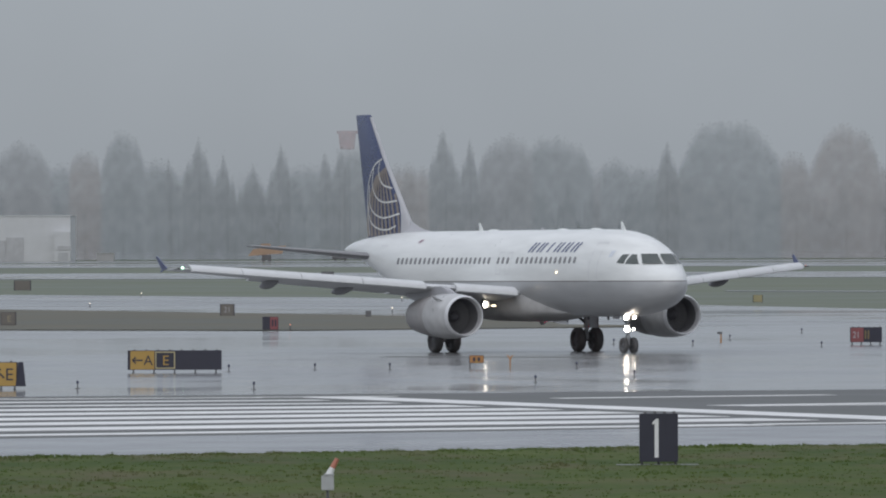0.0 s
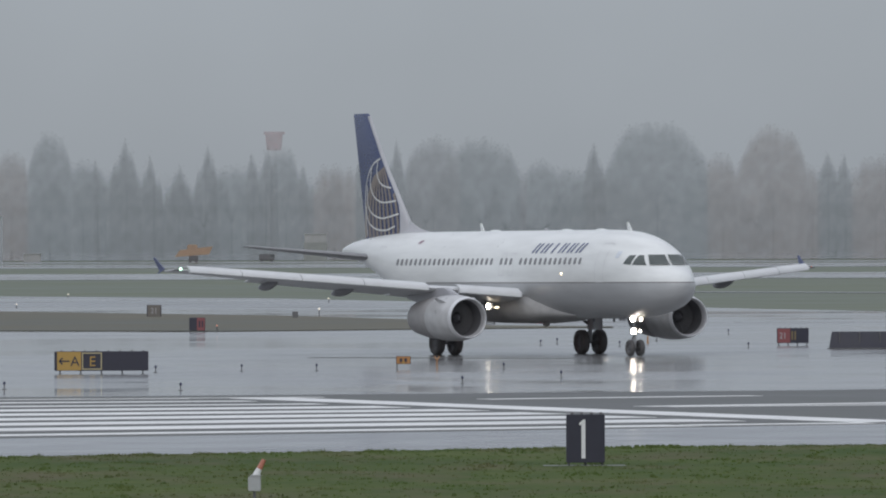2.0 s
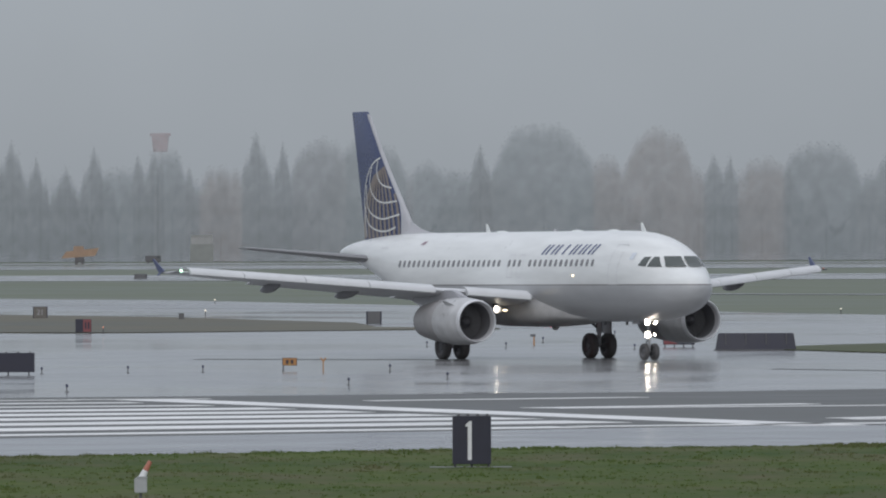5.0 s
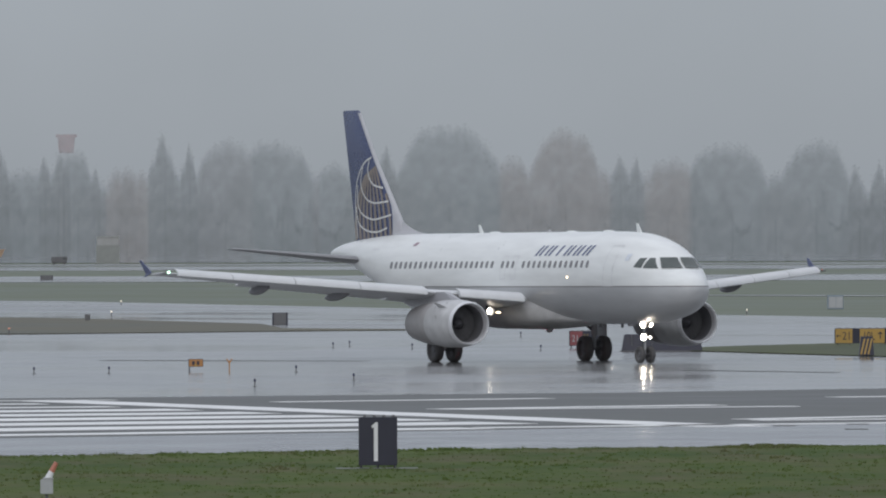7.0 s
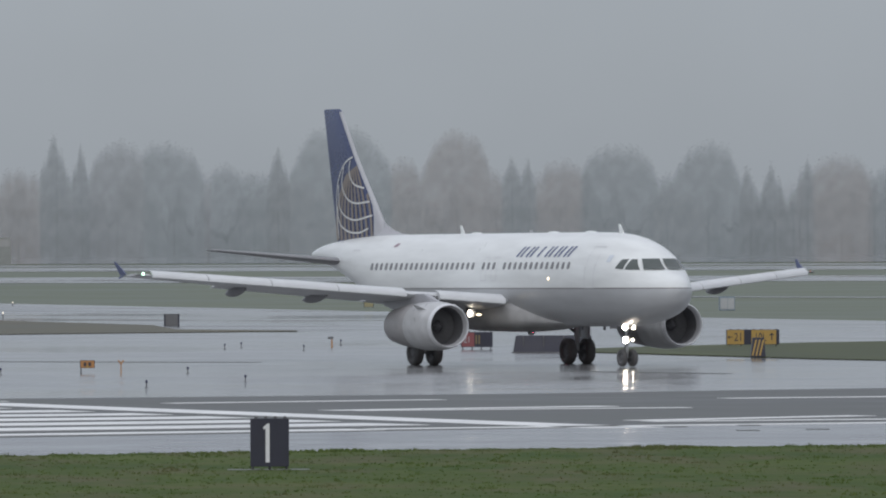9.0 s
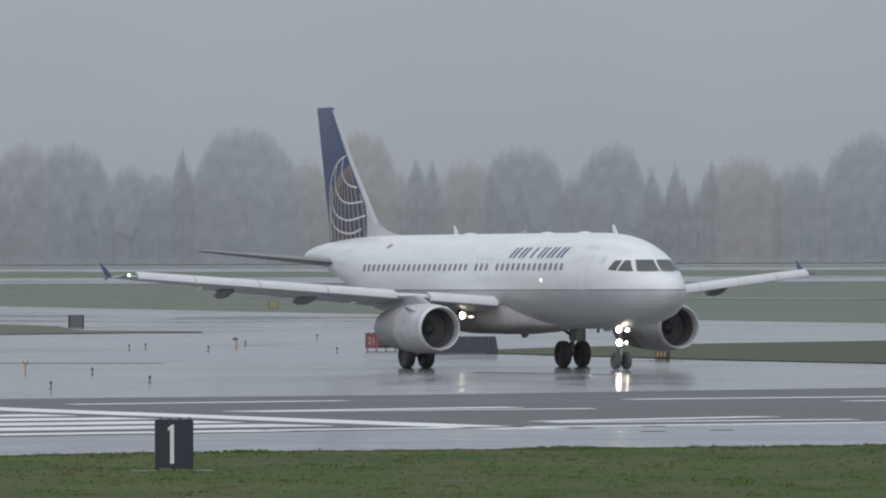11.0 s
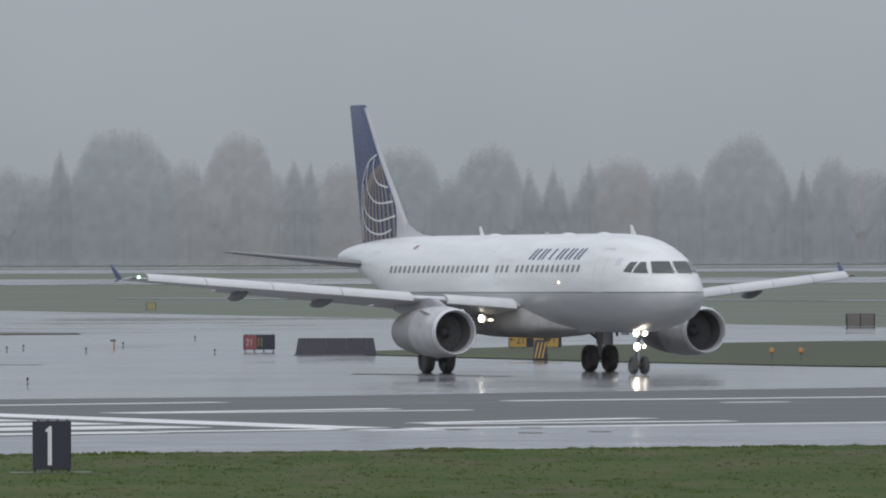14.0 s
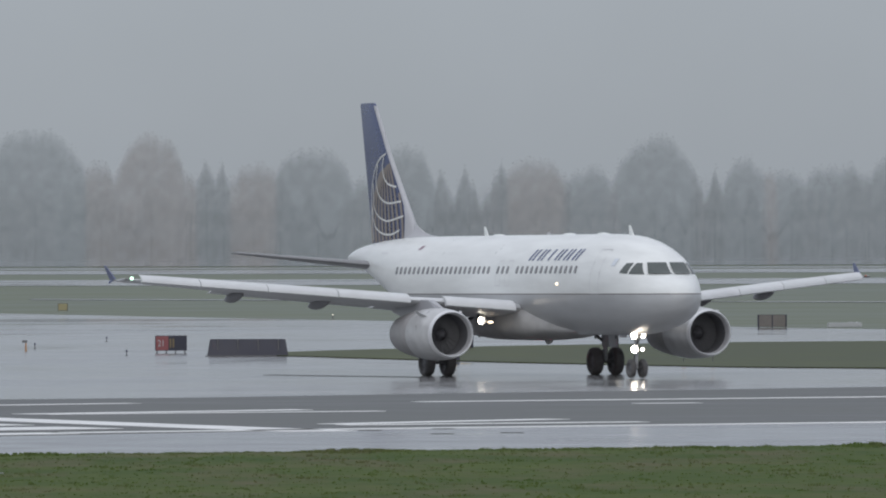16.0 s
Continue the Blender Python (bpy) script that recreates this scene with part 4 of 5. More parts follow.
def outline(s, x0, x1, z0, z1, w, material):
    bm = bmesh.new()
    for a in ((x0, z0, x1, z0 + w), (x0, z1 - w, x1, z1), (x0, z0 + w, x0 + w, z1 - w), (x1 - w, z0 + w, x1, z1 - w)):
        box(bm, a[0], -0.024, a[1], a[2], -0.016, a[3])
    part("panel_border", bm, material, s)


# runway distance sign on its concrete pad
s1 = sign(5.05, 231.7, 0.91, 1.14, 0.10, "black sign with a white numeral one standing in grass", [], depth=0.4, legs=3, name="distance_sign", bumps=4)
numeral = bmesh.new()
outline_1 = ((-0.10, 0.20), (-0.005, 0.20), (-0.005, 1.12), (-0.06, 1.12), (-0.15, 1.04), (-0.15, 0.98), (-0.10, 1.0))
loft(numeral, [[(x, y, z) for x, z in outline_1] for y in (-0.012, -0.003)])
part("numeral", numeral, SIGNWHITE, s1, "white numeral one")
pad = tagged(new("concrete_pad", finish("concrete_pad", box(bmesh.new(), 4.05, 231.45, 0.0, 6.0, 232.3, 0.034, 0.003), DARKMETAL)), "thin weathered concrete pad under the black sign", "pad")
# taxiway A and E
s2 = sign(-11.0, 398.2, 3.82, 0.79, 0.14, "long black and yellow taxiway sign lettered A and E", [(0.03, 0.285, SIGNYELLOW)], depth=0.3, legs=5, bumps=8)
arrow(0, -1.50, 0.53, 0.42, SIGNBLACK, s2)
lettering("A", -1.07, 0.33, 0.42, SIGNBLACK, s2)
lettering("E", -0.36, 0.33, 0.42, SIGNYELLOW, s2)
outline(s2, -0.78, 0.02, 0.19, 0.88, 0.04, mat("pale_yellow", (0.55, 0.48, 0.28), 0.45))
# second E sign, seen partly end-on
s3 = sign(-16.35, 354.8, 1.7, 0.88, 0.12, "yellow taxiway sign with arrow and E and black end", [(0.02, 0.98, SIGNYELLOW)], depth=0.5, legs=4, bumps=3)
arrow(45, 0.22, 0.58, 0.44, SIGNBLACK, s3)
lettering("E", 0.56, 0.34, 0.46, SIGNBLACK, s3)
bm = bmesh.new()
loft(bm, [[(0.79, -0.06, 0.12), (1.16, -0.03, 0.12), (1.14, 0.5, 0.12), (0.86, 0.5, 0.12)], [(0.89, -0.06, 1.0), (1.06, -0.03, 1.0), (1.05, 0.4, 1.0), (0.89, 0.4, 1.0)]])
part("end_panel", bm, SIGNBLACK, s3, "black sloping end panel")
# red holding sign
s4 = sign(21.45, 499, 1.62, 0.76, 0.14, "red and black holding sign numbered 21 on legs", [(0.02, 0.42, SIGNRED)], legs=4, bumps=6)
lettering("21", -0.50, 0.36, 0.34, BOXGREY, s4, squeeze=0.8)
bars(s4, -0.1, 0.2, 0.3, 0.75, 2, mat("dim_olive_yellow", (0.20, 0.15, 0.075), 0.5))
# big dark box sign seen from behind
s5 = thing("equipment_box", pose(24.6, 484, 0), "long dark grey box with sloping ends on wet pavement", "box")
bm = bmesh.new()
loft(bm, [[(-2.0, -0.4, 0), (2.0, -0.4, 0), (2.0, 0.4, 0), (-2.0, 0.4, 0)], [(-1.86, -0.2, 0.86), (1.86, -0.2, 0.86), (1.86, 0.2, 0.86), (-1.86, 0.2, 0.86)]])
bmesh.ops.bevel(bm, geom=list(bm.edges), offset=0.03, segments=2, affect="EDGES")
part("cover", bm, SIGNBLACK, s5)
part("skirt", box(bmesh.new(), -2.08, -0.46, 0.0, 2.08, 0.46, 0.05, 0.01), DARKMETAL, s5)
for k in range(4):
    part("rib", box(bmesh.new(), -1.5 + k - 0.02, -0.35, 0.3, -1.5 + k + 0.02, -0.19, 0.84), DARKMETAL, s5)
# yellow direction sign 21 and 10L
s6 = sign(36.2, 508, 2.75, 0.78, 0.13, "yellow direction sign reading 21 and 10L with arrows", [(0.01, 0.33, SIGNYELLOW), (0.47, 0.94, SIGNYELLOW)], depth=0.4, legs=5, bumps=7)
arrow(0, -1.17, 0.52, 0.24, SIGNBLACK, s6)
lettering("21", -0.76, 0.32, 0.44, SIGNBLACK, s6, squeeze=0.8)
lettering("10L", 0.38, 0.32, 0.44, SIGNBLACK, s6, squeeze=0.7)
arrow(90, 0.98, 0.54, 0.36, SIGNBLACK, s6)
# striped marker box
s7 = thing("striped_marker", pose(33.0, 460, 0.05), "black box with slanting yellow stripes on grass island", "marker")
bm = bmesh.new()
loft(bm, [[(-0.34, -0.3, 0), (0.36, -0.3, 0), (0.36, 0.3, 0), (-0.34, 0.3, 0)], [(-0.24, -0.2, 0.9), (0.30, -0.2, 0.9), (0.30, 0.2, 0.9), (-0.24, 0.2, 0.9)]])
part("body", bm, SIGNBLACK, s7)
for k in range(3):
    bm = bmesh.new()
    x = -0.30 + 0.17 * k
    f = lambda z: -0.3 + 0.1 * z / 0.9 - 0.008
    bm.faces.new([bm.verts.new(p) for p in ((x, f(0.05), 0.05), (x + 0.08, f(0.05), 0.05), (x + 0.26, f(0.8), 0.8), (x + 0.18, f(0.8), 0.8))])
    part("stripe", bm, SIGNYELLOW, s7)
# smaller far signs
# dark panels paled to brown-grey, putting distance haze into the paint
HAZEDSIGN = mat("hazed_brown_grey", (0.17, 0.155, 0.14), 0.55, vary=0.15, grain=4)
s8 = sign(-15.65, 704, 1.05, 0.84, 0.04, "dark square sign with a pale number 21", [(0.06, 0.94, HAZEDSIGN)], legs=2)
lettering("21", 0, 0.28, 0.42, BOXGREY, s8, squeeze=0.9)
s9 = sign(-10.4, 583.5, 0.95, 0.78, 0.1, "small dark and red airfield sign on grass edge", [(0.48, 0.97, SIGNRED)], legs=2)
bars(s9, 0.05, 0.4, 0.3, 0.7, 2, SIGNBLACK)
s10 = sign(-28, 628, 1.0, 0.84, 0.05, "dark airfield sign with pale yellow marking", [(0.04, 0.96, HAZEDSIGN)], legs=2)
lettering("E", 0.05, 0.27, 0.4, mat("pale_cream", (0.36, 0.33, 0.22), 0.5), s10)
sign(7.6, 643, 1.02, 0.84, 0.04, "plain dark back of a square sign", [(0.1, 0.9, DARKMETAL)], legs=2)
sign(67.75, 647, 1.95, 0.82, 0.04, "wide plain dark sign beside far grass", [(0.05, 0.48, HAZEDSIGN), (0.52, 0.95, HAZEDSIGN)], legs=3)
sign(-46.8, 1085, 1.9, 1.1, 0.05, "grey sign standing in far wet grass", [(0.05, 0.95, HAZEDSIGN)], legs=2)
sign(26.9, 842, 0.85, 0.62, 0.05, "small greyed yellow sign in far grass", [(0.05, 0.95, mat("greyed_yellow", (0.34, 0.30, 0.17), 0.5))], legs=2)
sign(-17.8, 1487, 1.9, 0.75, 0.08, "wide dark sign at the edge of a far strip", [(0.05, 0.95, DARKMETAL)], legs=3)
cab = thing("utility_cabinet", pose(55, 800, -0.06), "pale blue-grey utility cabinet in far grass", "cabinet")
part("body", box(bmesh.new(), -0.75, 0, 0, 0.55, 0.7, 1.15, 0.03), mat("blue_grey_enamel", (0.24, 0.29, 0.34), 0.5), cab)
part("door", box(bmesh.new(), -0.65, -0.02, 0.12, -0.08, -0.003, 1.02, 0.006), BOXGREY, cab)
part("door", box(bmesh.new(), -0.05, -0.02, 0.12, 0.48, -0.003, 1.02, 0.006), BOXGREY, cab)
slab = thing("concrete_slab", pose(73.4, 654, -0.06), "long pale concrete block lying in grass", "block")
part("block", box(bmesh.new(), -1.15, 0, 0, 1.15, 0.6, 0.32, 0.04), BOXGREY, slab)
part("cover", box(bmesh.new(), 0.2, 0.1, 0.32, 0.9, 0.5, 0.36, 0.01), STEEL, slab)
sbox = thing("small_cabinet", pose(-5.4, 690, 0.05), "small dark cabinet at the grass edge", "cabinet")
part("body", box(bmesh.new(), -0.2, 0, 0, 0.2, 0.3, 0.42, 0.02), DARKMETAL, sbox)
# orange plate sign and forked marker
s16 = sign(1.32, 411, 0.62, 0.33, 0.22, "small orange plate sign on one post", [(0.04, 0.96, ORANGE)], depth=0.06, legs=1)
bars(s16, -0.2, 0.2, 0.3, 0.46, 2, SIGNBLACK)
part("lamp", box(bmesh.new(), -0.05, -0.05, 0.22, 0.05, -0.018, 0.34, 0.01), SIGNYELLOW, s16)
fork = thing("forked_marker", pose(2.72, 410, 0), "orange forked marker post on wet concrete", "marker")
bm = bmesh.new()
rod(bm, (0, 0, 0), (0, 0, 0.42), 0.025, seg=8)
part("post", bm, ORANGE, fork)
for s in (-1, 1):
    bm = bmesh.new()
    rod(bm, (0, 0, 0.4), (s * 0.11, 0, 0.56), 0.028, seg=8)
    part("prong", bm, ORANGE, fork)
# approach light with orange tube on the near verge
ap = thing("approach_light", pose(-2.42, 201.2, 0.02), "pale grey lamp box with orange tipped tube on stalk", "light")
bm = bmesh.new()
rod(bm, (0, 0, 0), (0, 0, 0.22), 0.03, seg=10)
rod(bm, (0, 0, 0), (0, 0, 0.02), 0.1, seg=12)
part("stalk", bm, DARKMETAL, ap)
bm = bmesh.new()
box(bm, -0.13, -0.12, 0.2, 0.13, 0.12, 0.5, 0.015)
part("lamp_box", bm, BOXGREY, ap, "pale grey metal box")
part("lid", box(bmesh.new(), -0.08, -0.13, 0.5, 0.14, 0.13, 0.54, 0.012), BOXGREY, ap)
bm = bmesh.new()
rod(bm, (0.02, 0, 0.5), (0.1, 0, 0.66), 0.075, 0.06, 14)
part("tube_base", bm, SIGNWHITE, ap, "white tube base", True)
bm = bmesh.new()
rod(bm, (0.1, 0, 0.66), (0.2, 0, 0.85), 0.06, 0.045, 14)
part("tube_tip", bm, REDPAINT, ap, "faded orange tube tip", True)


def edge_light(x, y, h=0.30, head=SIGNBLACK, wide=1.0, label="short dark edge light on wet pavement"):
    e = thing("edge_light", pose(x, y, 0), label, "light", "pavement edge lights")
    bm = bmesh.new()
    rod(bm, (0, 0, 0), (0, 0, 0.02), 0.09, seg=12)
    rod(bm, (0, 0, 0.02), (0, 0, h * 0.65), 0.022, seg=8)
    part("post", bm, DARKMETAL, e)
    bm = bmesh.new()
    turned(bm, [(h * 0.60, 0.025 * wide), (h * 0.66, 0.05 * wide), (h * 0.88, 0.045 * wide), (h * 0.97, 0.03 * wide), (h, 0.005)], 12)
    bmesh.ops.rotate(bm, verts=bm.verts, matrix=Matrix.Rotation(radians(-90), 3, "Y"))
    part("lens", bm, head, e, "", True)
    return e


BLUELENS = mat("dark_blue_lens", (0.02, 0.025, 0.07), 0.2)
for x, y in ((-13.4, 357), (-6.9, 353.2), (-8.9, 403), (-5.4, 406), (-2.3, 407), (3.4, 368.4), (5.5, 409), (7.4, 383), (8.7, 505), (9.7, 513), (12.6, 498), (18.8, 489), (15.3, 526), (20.5, 563)):
    edge_light(x, y, 0.30, BLUELENS)
for x, y in ((43.1, 451), (44.4, 450.4)):
    edge_light(x, y, 0.66, ORANGE, 2.6, "short orange marker light on grass island")
wind = thing("guidance_light", pose(14.45, 513, 0), "dark lamp head on an orange post", "light")
bm = bmesh.new()
rod(bm, (0, 0, 0), (0, 0, 0.5), 0.05, 0.03, 10)
part("post", bm, ORANGE, wind)
part("head", box(bmesh.new(), -0.2, -0.08, 0.44, 0.08, 0.08, 0.56, 0.02), DARKMETAL, wind)
for x, y, r, m in ((-9.3, 588, 0.08, AMBER), (-29.6, 955, 0.10, EDGE_GLOW), (-29, 800, 0.08, EDGE_GLOW), (-3.84, 873, 0.10, EDGE_GLOW), (-3.95, 734, 0.11, EDGE_GLOW), (43.65, 733, 0.08, EDGE_GLOW)):
    e = thing("lit_edge_light", pose(x, y, 0), "small lit lamp at a far pavement edge", "light", "lit edge lights")
    bm = bmesh.new()
    rod(bm, (0, 0, 0), (0, 0, 0.3), 0.04, seg=8)
    part("post", bm, DARKMETAL, e)
    bm = bmesh.new()
    bmesh.ops.create_uvsphere(bm, u_segments=12, v_segments=8, radius=r * 0.55, matrix=Matrix.Translation((0, 0, 0.36)))
    part("lens", bm, m, e, "", True)

# ---- the far side of the field ----
hg = thing("hangar", pose(-121, 2800, -0.06), "large pale grey hangar dimmed by rain", "building")
bm = bmesh.new()
loft(bm, [[(-26, 0, 0), (14.0, 0, 0), (14.0, 40, 0), (-26, 40, 0)], [(-26, 0, 12.9), (14.0, 0, 12.9), (14.0, 40, 12.9), (-26, 40, 12.9)]])
part("wall", bm, HANGAR, hg)
part("roof", box(bmesh.new(), -26.2, -0.2, 12.9, 14.2, 40.2, 13.2, 0.1), HANGAR, hg)
part("lower_wing", box(bmesh.new(), 9.5, -3.0, 0, 14.1, -0.02, 8.6, 0.1), HANGAR, hg)
for k in range(4):
    part("door_leaf", box(bmesh.new(), -20 + 5.2 * k, -0.25, 0, -15.0 + 5.2 * k, -0.02, 4.2 + 0.9 * k, 0.05), HANGARDOOR, hg)
part("window", box(bmesh.new(), 10.4, -3.2, 3.2, 14.4, -3.02, 4.4, 0.05), HANGARDOOR, hg)
part("side_door", box(bmesh.new(), 10.6, -3.25, 0, 13.4, -3.02, 2.6, 0.05), BOXGREY, hg)
tk = thing("snow_truck", pose(-49.2, 2700, 0), "long orange airfield truck parked far off", "truck")
bm = bmesh.new()
loft(bm, [[(-5.0, -1.2, 1.5), (4.4, -1.2, 2.2), (4.4, 1.2, 2.2), (-5.0, 1.2, 1.5)], [(-3.6, -1.2, 3.4), (5.4, -1.2, 4.4), (5.4, 1.2, 4.4), (-3.6, 1.2, 3.4)]])
part("body", bm, mat("truck_orange", (0.40, 0.27, 0.18), 0.5), tk)
part("cab", box(bmesh.new(), -1.6, -1.25, 3.2, 1.2, 1.25, 4.9, 0.2), mat("cab_orange", (0.38, 0.26, 0.18), 0.5), tk)
part("chassis", box(bmesh.new(), -1.2, -1.0, 0.4, 1.4, 1.0, 1.8, 0.05), DARKMETAL, tk)
for x in (-0.8, 0.9):
    bm = bmesh.new()
    rod(bm, (x, -1.25, 0.55), (x, -0.8, 0.55), 0.55, seg=20)
    part("wheel", bm, RUBBER, tk)
SHEDGREY = mat("shed_grey", (0.40, 0.40, 0.40), 0.6, vary=0.1, grain=0.3)
ht = thing("shed", pose(-16.6, 2890, -0.06), "pale-topped building standing before the far trees", "building")
# lower wall is added, toned like the undergrowth that would hide it
part("lower_wall", box(bmesh.new(), -3.4, 0, 0, 3.4, 6, 5.4, 0.05), mat("undergrowth_toned_wall", (0.30, 0.31, 0.30), 0.6, vary=0.1, grain=0.3), ht, "added lower wall in the tone of undergrowth")
part("upper_wall", box(bmesh.new(), -3.2, 0.1, 5.4, 3.2, 5.9, 7.8, 0.05), SHEDGREY, ht, "pale upper wall")
part("roof", box(bmesh.new(), -3.4, -0.1, 7.8, 3.4, 6.1, 8.1, 0.1), SHEDGREY, ht)
sh2 = thing("shed", pose(-97, 2800, -0.06), "low pale shed before the far trees", "building")
part("wall", box(bmesh.new(), -2.4, 0, 0, 2.4, 5, 2.2, 0.05), SHEDGREY, sh2)
part("roof", box(bmesh.new(), -2.6, -0.2, 2.2, 2.6, 5.2, 2.5, 0.1), SHEDGREY, sh2)
van = thing("airfield_van", pose(-29.3, 2740, 0), "dark boxy van parked on the far strip", "van")
part("body", box(bmesh.new(), -2.2, -1.0, 0.45, 2.2, 1.0, 2.2, 0.15), DARKMETAL, van)
part("cab_window", box(bmesh.new(), 1.0, -1.03, 1.4, 2.0, -1.005, 2.0, 0.01), GLASSDARK, van)
for x in (-1.4, 1.4):
    part("wheel", rod(bmesh.new(), (x, -1.0, 0.4), (x, -0.7, 0.4), 0.4, seg=18), RUBBER, van)
tw = thing("water_tower", pose(-29.7, 2990, -0.06), "red-topped tank tower rising behind the trees", "tower")
# shaft and tank are part transparent, which stands in for haze over them
TANKGREY = mist_faded("rain_dimmed_shaft", (0.16, 0.15, 0.14), 0.95)
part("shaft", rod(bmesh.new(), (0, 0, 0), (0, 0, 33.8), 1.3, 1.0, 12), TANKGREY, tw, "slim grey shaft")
TANKRED = mist_faded("rain_dimmed_red_tank", (0.36, 0.075, 0.065), 0.83)
part("tank", rod(bmesh.new(), (0, 0, 33.6), (0, 0, 38.4), 2.2, 2.7, 20), TANKRED, tw, "red tank made see-through for rain haze")
part("rim", rod(bmesh.new(), (0, 0, 38.4), (0, 0, 39.3), 3.2, 3.2, 20), TANKRED, tw)


# ---- trees: stands of trees grown together, each tree a piece of its own ----
BROAD = [(-26.8, 33.0, 9), (-97.3, 37.0, 12), (-128.3, 33.4, 18), (-109.9, 31.2, 11), (19.8, 35.1, 17), (34.0, 35.0, 20), (51.6, 29.1, 12), (86.7, 40.2, 26), (105.9, 29.8, 12), (121.9, 38.8, 18), (170.8, 33.8, 22), (198.3, 34.5, 18)]
BROAD2 = [(238.6, 30.8, 22), (275.7, 36.6, 22), (303.5, 31.1, 12), (316.2, 27.7, 12), (327.2, 29.3, 10), (350, 32, 16), (390, 34, 20), (430, 30, 18), (-165, 33, 20), (-205, 35, 22), (-250, 31, 18)]
FIR = [(-74.7, 34.0, 9.2), (-67.2, 31.1, 6), (-49.6, 33.6, 7.5), (-31.2, 33.2, 9.2), (-0.3, 37.3, 8.4), (7.6, 35.1, 5.6), (67.5, 34.6, 8.0), (138.6, 30.8, 9.2), (217.5, 28.3, 7.5), (-36.5, 31.8, 7), (-84.0, 28.6, 6)]


def crown_height(x, crown):
    """How high one tree's crown reaches at x; a lobed dome or a fir's stepped spire."""
    cx, w, top, fir = crown
    u = abs(x - cx) / w
    if u >= 1:
        return 0.0
    if fir:
        return top * (1 - 0.55 * u**0.9) + 0.9 * math.sin(u * 17 + (3 if x > cx else 0) + cx) * min(1, 4 * u)
    return top * (0.52 + 0.48 * (1 - u**2.4) ** 0.7) + 0.8 * math.sin(u * 9 + cx * (1 if x > cx else 2)) * u


def stand(seed, depth, crowns, broad_leaves, fir_leaves, label_b, label_f, limbs=True):
    """Trees side by side whose crowns meet: a front and a back of leaves, see-through for haze and faded at a ragged
    top, split tree by tree.
    """
    rnd = random.Random(seed)
    crowns = sorted(crowns)
    step = 0.4
    runs = []
    for k in range(int(590 / step)):
        x = -190 + step * k
        best = max(range(len(crowns)), key=lambda c: crown_height(x, crowns[c]))
        h = max(13.0, crown_height(x, crowns[best]))
        h += 0.8 + 1.3 * noise.noise((x * 0.09, seed + 1.5, 0)) + 1.5 * noise.noise((x * 0.2, seed, 0)) + 1.0 * noise.noise((x * 0.55, seed + 2.5, 0)) + 0.5 * noise.noise((x * 1.3, seed + 7.5, 0))
        bulge = 5 * (1 - min(1, abs(x - crowns[best][0]) / crowns[best][1]))
        ring = []
        for z in (0, 0.2 * h, 0.4 * h, 0.6 * h, max(0.7 * h, h - 8.5), h - 6.0, h - 3.8, h - 1.9, h):
            v = z / h
            ring.append((x, depth - (4 + bulge) * max(0.0, math.cos(v * math.pi / 2)) ** 0.6 + 0.4 * noise.noise((x * 0.12, v * 5, seed)), z - 0.06))
        for z in (h - 1.9, h - 3.8, h - 6.0, 0.4 * h, 0):
            v = z / h
            ring.append((x, depth + (4 + bulge) * max(0.0, math.cos(v * math.pi / 2)) ** 0.6, z - 0.06))
        if runs and (runs[-1][0] == best or len(runs[-1][1]) < 5):
            runs[-1][1].append(ring)
        else:
            if runs:
                runs[-1][1].append(ring)
            runs.append((best, [ring]))
    for best, rings in runs:
        cx, w, top, fir = crowns[best]
        ox = rings[len(rings) // 2][0][0]
        t = thing("tree", pose(ox, depth, -0.06), label_f if fir else label_b, "tree", "far tree line")
        bm = bmesh.new()
        loft(bm, [[(q[0] - ox, q[1] - depth, q[2] + 0.06) for q in r] for r in rings], closed=False, caps=False)
        # per-vertex opacity fade that imitates crown edges lost in mist
        fade = bm.verts.layers.float.new("haze_fade")
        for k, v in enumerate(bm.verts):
            v[fade] = {5: 0.08, 6: 0.25, 7: 0.6, 8: 1.0, 9: 0.6, 10: 0.25, 11: 0.08}.get(k % 14, 0.0)
        # loose leaf clumps in and round the top of the crown
        for r in rings:
            for _ in range(5):
                q = Vector(r[8])
                size = rnd.uniform(0.12, 0.42)
                c = Vector((q.x - ox + rnd.uniform(-0.6, 0.6), rnd.uniform(-3, 3), q.z + 0.5 - 6.5 * rnd.random() ** 1.5))
                leaf = bm.faces.new([bm.verts.new(c + Vector(d) * size) for d in ((-1, 0.2, -0.4), (0.3, -0.2, -1), (1, 0.1, 0.3), (-0.4, 0, 1))])
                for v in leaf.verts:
                    v[fade] = 0.72
        part("crown", bm, rnd.choice(fir_leaves if fir else broad_leaves), t, "dark fir branches" if fir else "late-autumn leaves made see-through for mist", True)
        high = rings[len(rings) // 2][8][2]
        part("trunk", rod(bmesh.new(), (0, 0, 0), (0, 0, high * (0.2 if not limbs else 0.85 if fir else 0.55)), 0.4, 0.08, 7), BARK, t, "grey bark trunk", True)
        if limbs and not fir:
            wide = 0.2 * len(rings) * step
            for k, side in enumerate((-1, 1)):
                z0 = high * (0.38 + 0.08 * k)
                part("limb", rod(bmesh.new(), (side * 0.3, 0, z0), (side * wide, rnd.uniform(-1, 1), z0 + high * 0.25), 0.16, 0.04, 6), BARK, t, "grey bare limb")


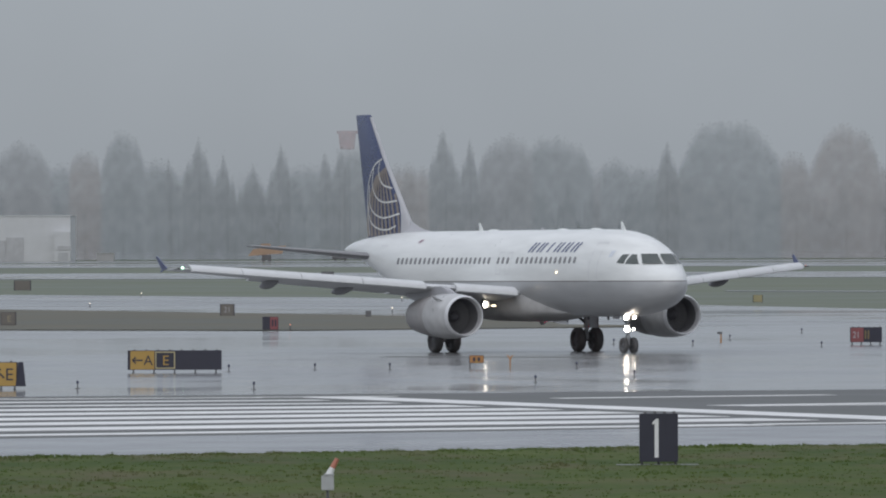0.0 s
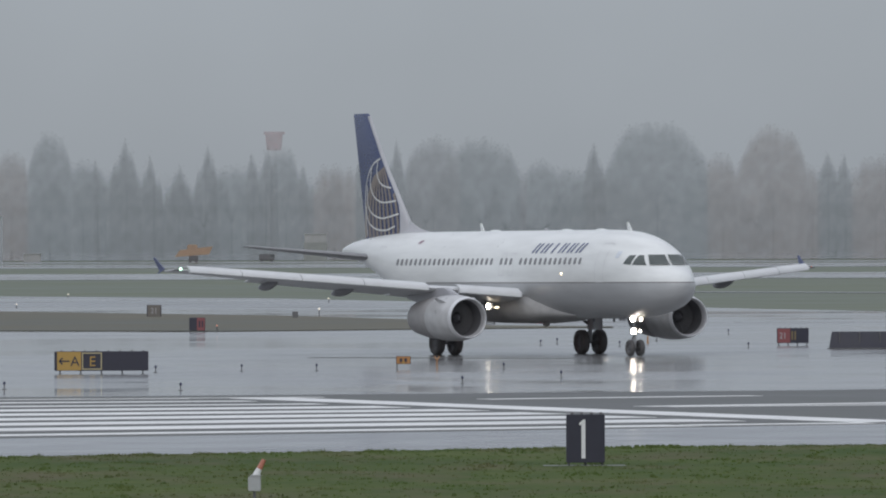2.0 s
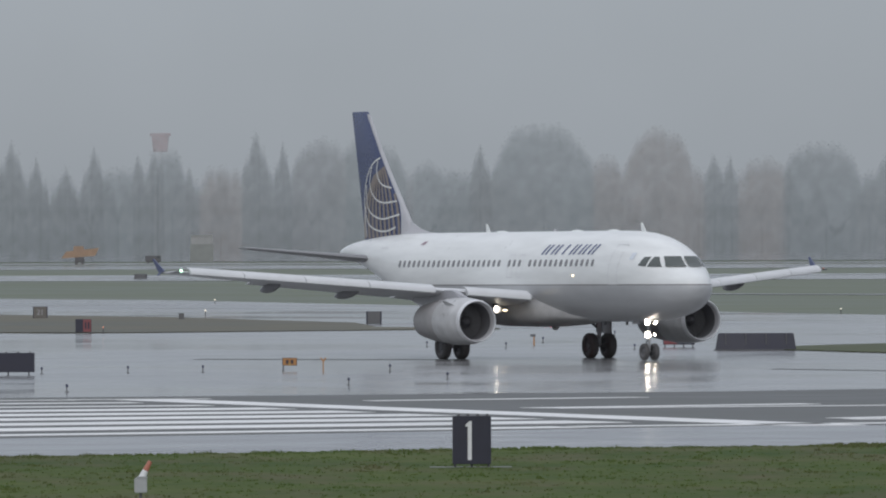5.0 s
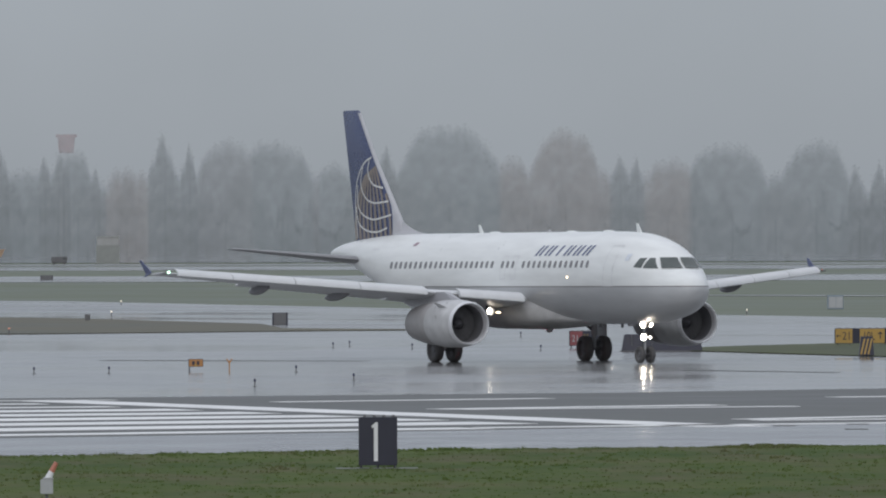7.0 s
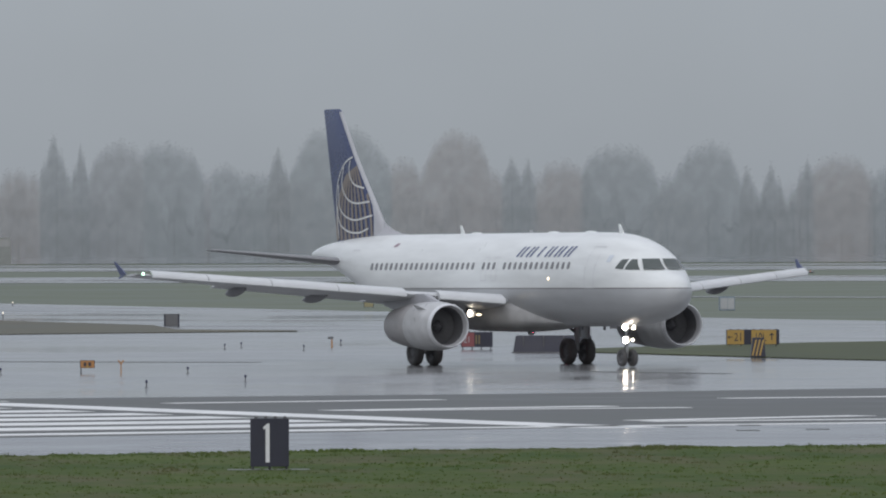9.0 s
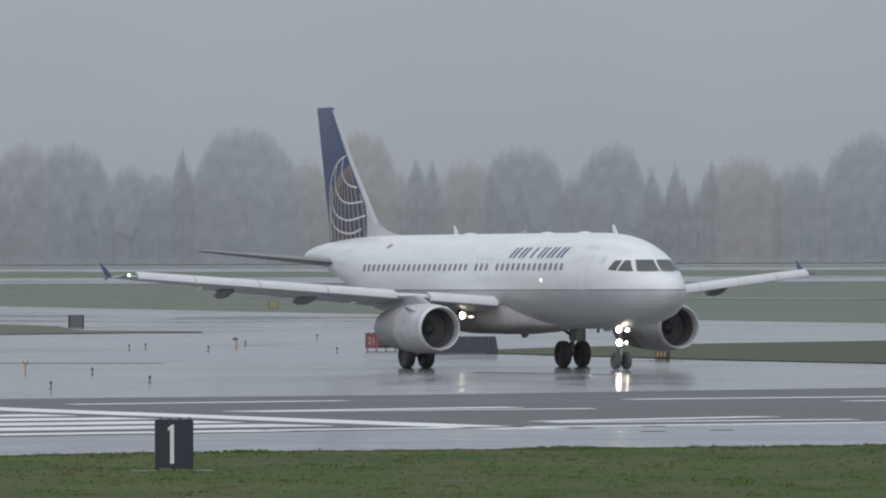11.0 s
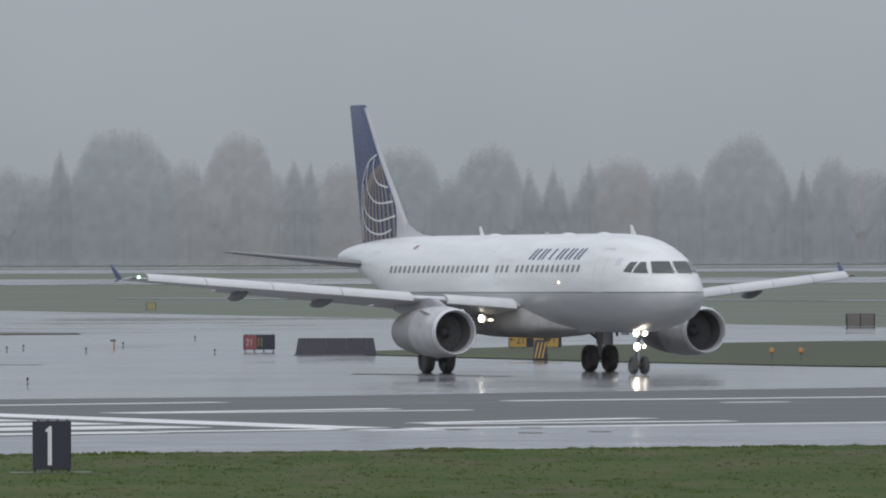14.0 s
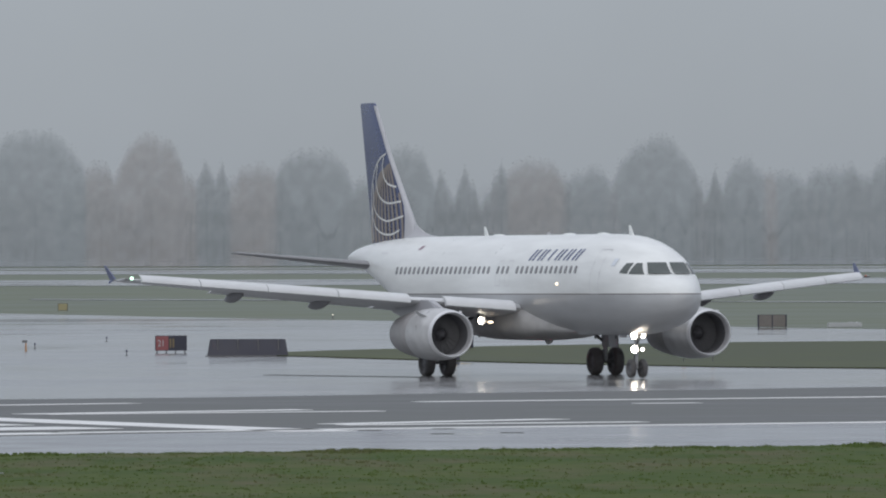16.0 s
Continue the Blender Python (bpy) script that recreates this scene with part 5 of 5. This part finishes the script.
def random_crowns(seed, lo, hi, gap, fir_share):
    rnd = random.Random(seed)
    out, x = [], -195.0
    while x < 405:
        fir = rnd.random() < fir_share
        out.append((x, rnd.uniform(5, 8) if fir else rnd.uniform(7, 13), rnd.uniform(lo, hi) + (1.5 if fir else 0), fir))
        x += rnd.uniform(0.6, 1.4) * gap
    return out


tall = [(x, w * 0.66, h + 1.3, False) for x, h, w in BROAD + BROAD2] + [(x, w * 0.95, h + 2.0, True) for x, h, w in FIR]
tall += [c for c in random_crowns(3, 26, 31, 7.5, 0.3) if all(abs(c[0] - t[0]) > 0.5 * t[1] for t in tall)]
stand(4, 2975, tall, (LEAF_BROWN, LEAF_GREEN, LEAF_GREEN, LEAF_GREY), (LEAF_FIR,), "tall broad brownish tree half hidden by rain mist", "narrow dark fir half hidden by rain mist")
stand(8, 2935, random_crowns(31, 19, 27, 9, 0.4), (SCRUB_BROWN, SCRUB_GREEN), (SCRUB_FIR,), "tree in the crowded tree line, made see-through for mist", "dark fir in the crowded tree line", limbs=False)

# ---- grass tufts on the near verge ----
def verge_grass():
    rnd = random.Random(5)
    verts, faces = [], []
    xs, ys = [p[0] for p in near_edge], [p[1] for p in near_edge]
    for k in range(9000):
        x = rnd.uniform(-17, 36)
        edge = float(np.interp(x, xs, ys))
        u = rnd.random()
        if k % 4 == 0:
            y = edge - abs(rnd.gauss(0, 1.2)) + 0.35 * noise.noise((x * 0.6, 2, 0))
            size = 0.03 + 0.09 * max(0, noise.noise((x * 0.35, 9, 0)) + 0.1)
        else:
            y = 196 + (edge - 196) * u
            size = rnd.uniform(0.02, 0.045) + 0.06 * max(0, noise.noise((x * 0.5, y * 0.12, 4)) - 0.1)
        for b in range(3):
            a = rnd.uniform(0, 6.28)
            c, s = math.cos(a), math.sin(a)
            bx, by = x + rnd.uniform(-0.06, 0.06), y + rnd.uniform(-0.06, 0.06)
            w, lean = size * 0.8, size * rnd.uniform(-0.6, 0.6)
            i = len(verts)
            verts += [(bx - w * c, by - w * s, 0.02), (bx + w * c, by + w * s, 0.02), (bx + lean, by, 0.03 + size * rnd.uniform(0.7, 1.2))]
            faces.append((i, i + 1, i + 2))
    # tussocks: close clusters of longer blades
    for k in range(300):
        x = rnd.uniform(-17, 36)
        edge = float(np.interp(x, xs, ys))
        y = edge - abs(rnd.gauss(0, 0.5)) if k % 3 == 0 else 197 + (edge - 197) * rnd.random()
        rad, tall = rnd.uniform(0.1, 0.42), rnd.uniform(0.03, 0.10)
        for _ in range(int(30 + 60 * rad)):
            a, q = rnd.uniform(0, 6.28), rad * math.sqrt(rnd.random())
            bx, by = x + q * math.cos(a), y + q * math.sin(a)
            hgt = tall * (1.1 - q / rad) * rnd.uniform(0.6, 1.2) + 0.02
            w, lean = rnd.uniform(0.008, 0.022), rnd.uniform(-0.04, 0.04)
            c, s = math.cos(a * 3), math.sin(a * 3)
            i = len(verts)
            verts += [(bx - w * c, by - w * s, 0.02), (bx + w * c, by + w * s, 0.02), (bx + lean, by, 0.03 + hgt)]
            faces.append((i, i + 1, i + 2))
    me = bpy.data.meshes.new("grass_tufts")
    me.from_pydata(verts, [], faces)
    me.materials.append(BLADES)
    tagged(new("grass_tufts", me), "short wet green grass blades and tufts", "grass", kind="stuff")


verge_grass()


# ---- what moves ----
def motions():
    walk(plane, [(t, pose(x, y, 0, 0, 0, h) @ Matrix.Translation((-12, 0, 0)) @ Matrix.Rotation(radians(-PITCH), 4, "Y") @ Matrix.Translation((12, 0, 0))) for t, x, y, h in TAXI])
    ts = [r[0] for r in TAXI]
    run = [0.0]
    for a, b in zip(TAXI, TAXI[1:]):
        run.append(run[-1] + math.hypot(b[1] - a[1], b[2] - a[2]))
    # the added hood swings round once to imitate the beacon's flash at eight seconds
    turns = [(0, 180), (7.9, 180), (7.9334, 120), (7.9667, 60), (8.0, 0), (8.0334, -60), (8.0667, -120), (8.1, -180), (16, -180)]
    walk(BEACON[0], [(t, pose(-14.6, 0, 1.49, 0, 0, a)) for t, a in turns])
    for hub, r, at in SPIN:
        walk(hub, [(k / 10, Matrix.Translation(at) @ Matrix.Rotation(float(np.interp(k / 10, ts, run)) / r, 4, "Y")) for k in range(161)])


motions()
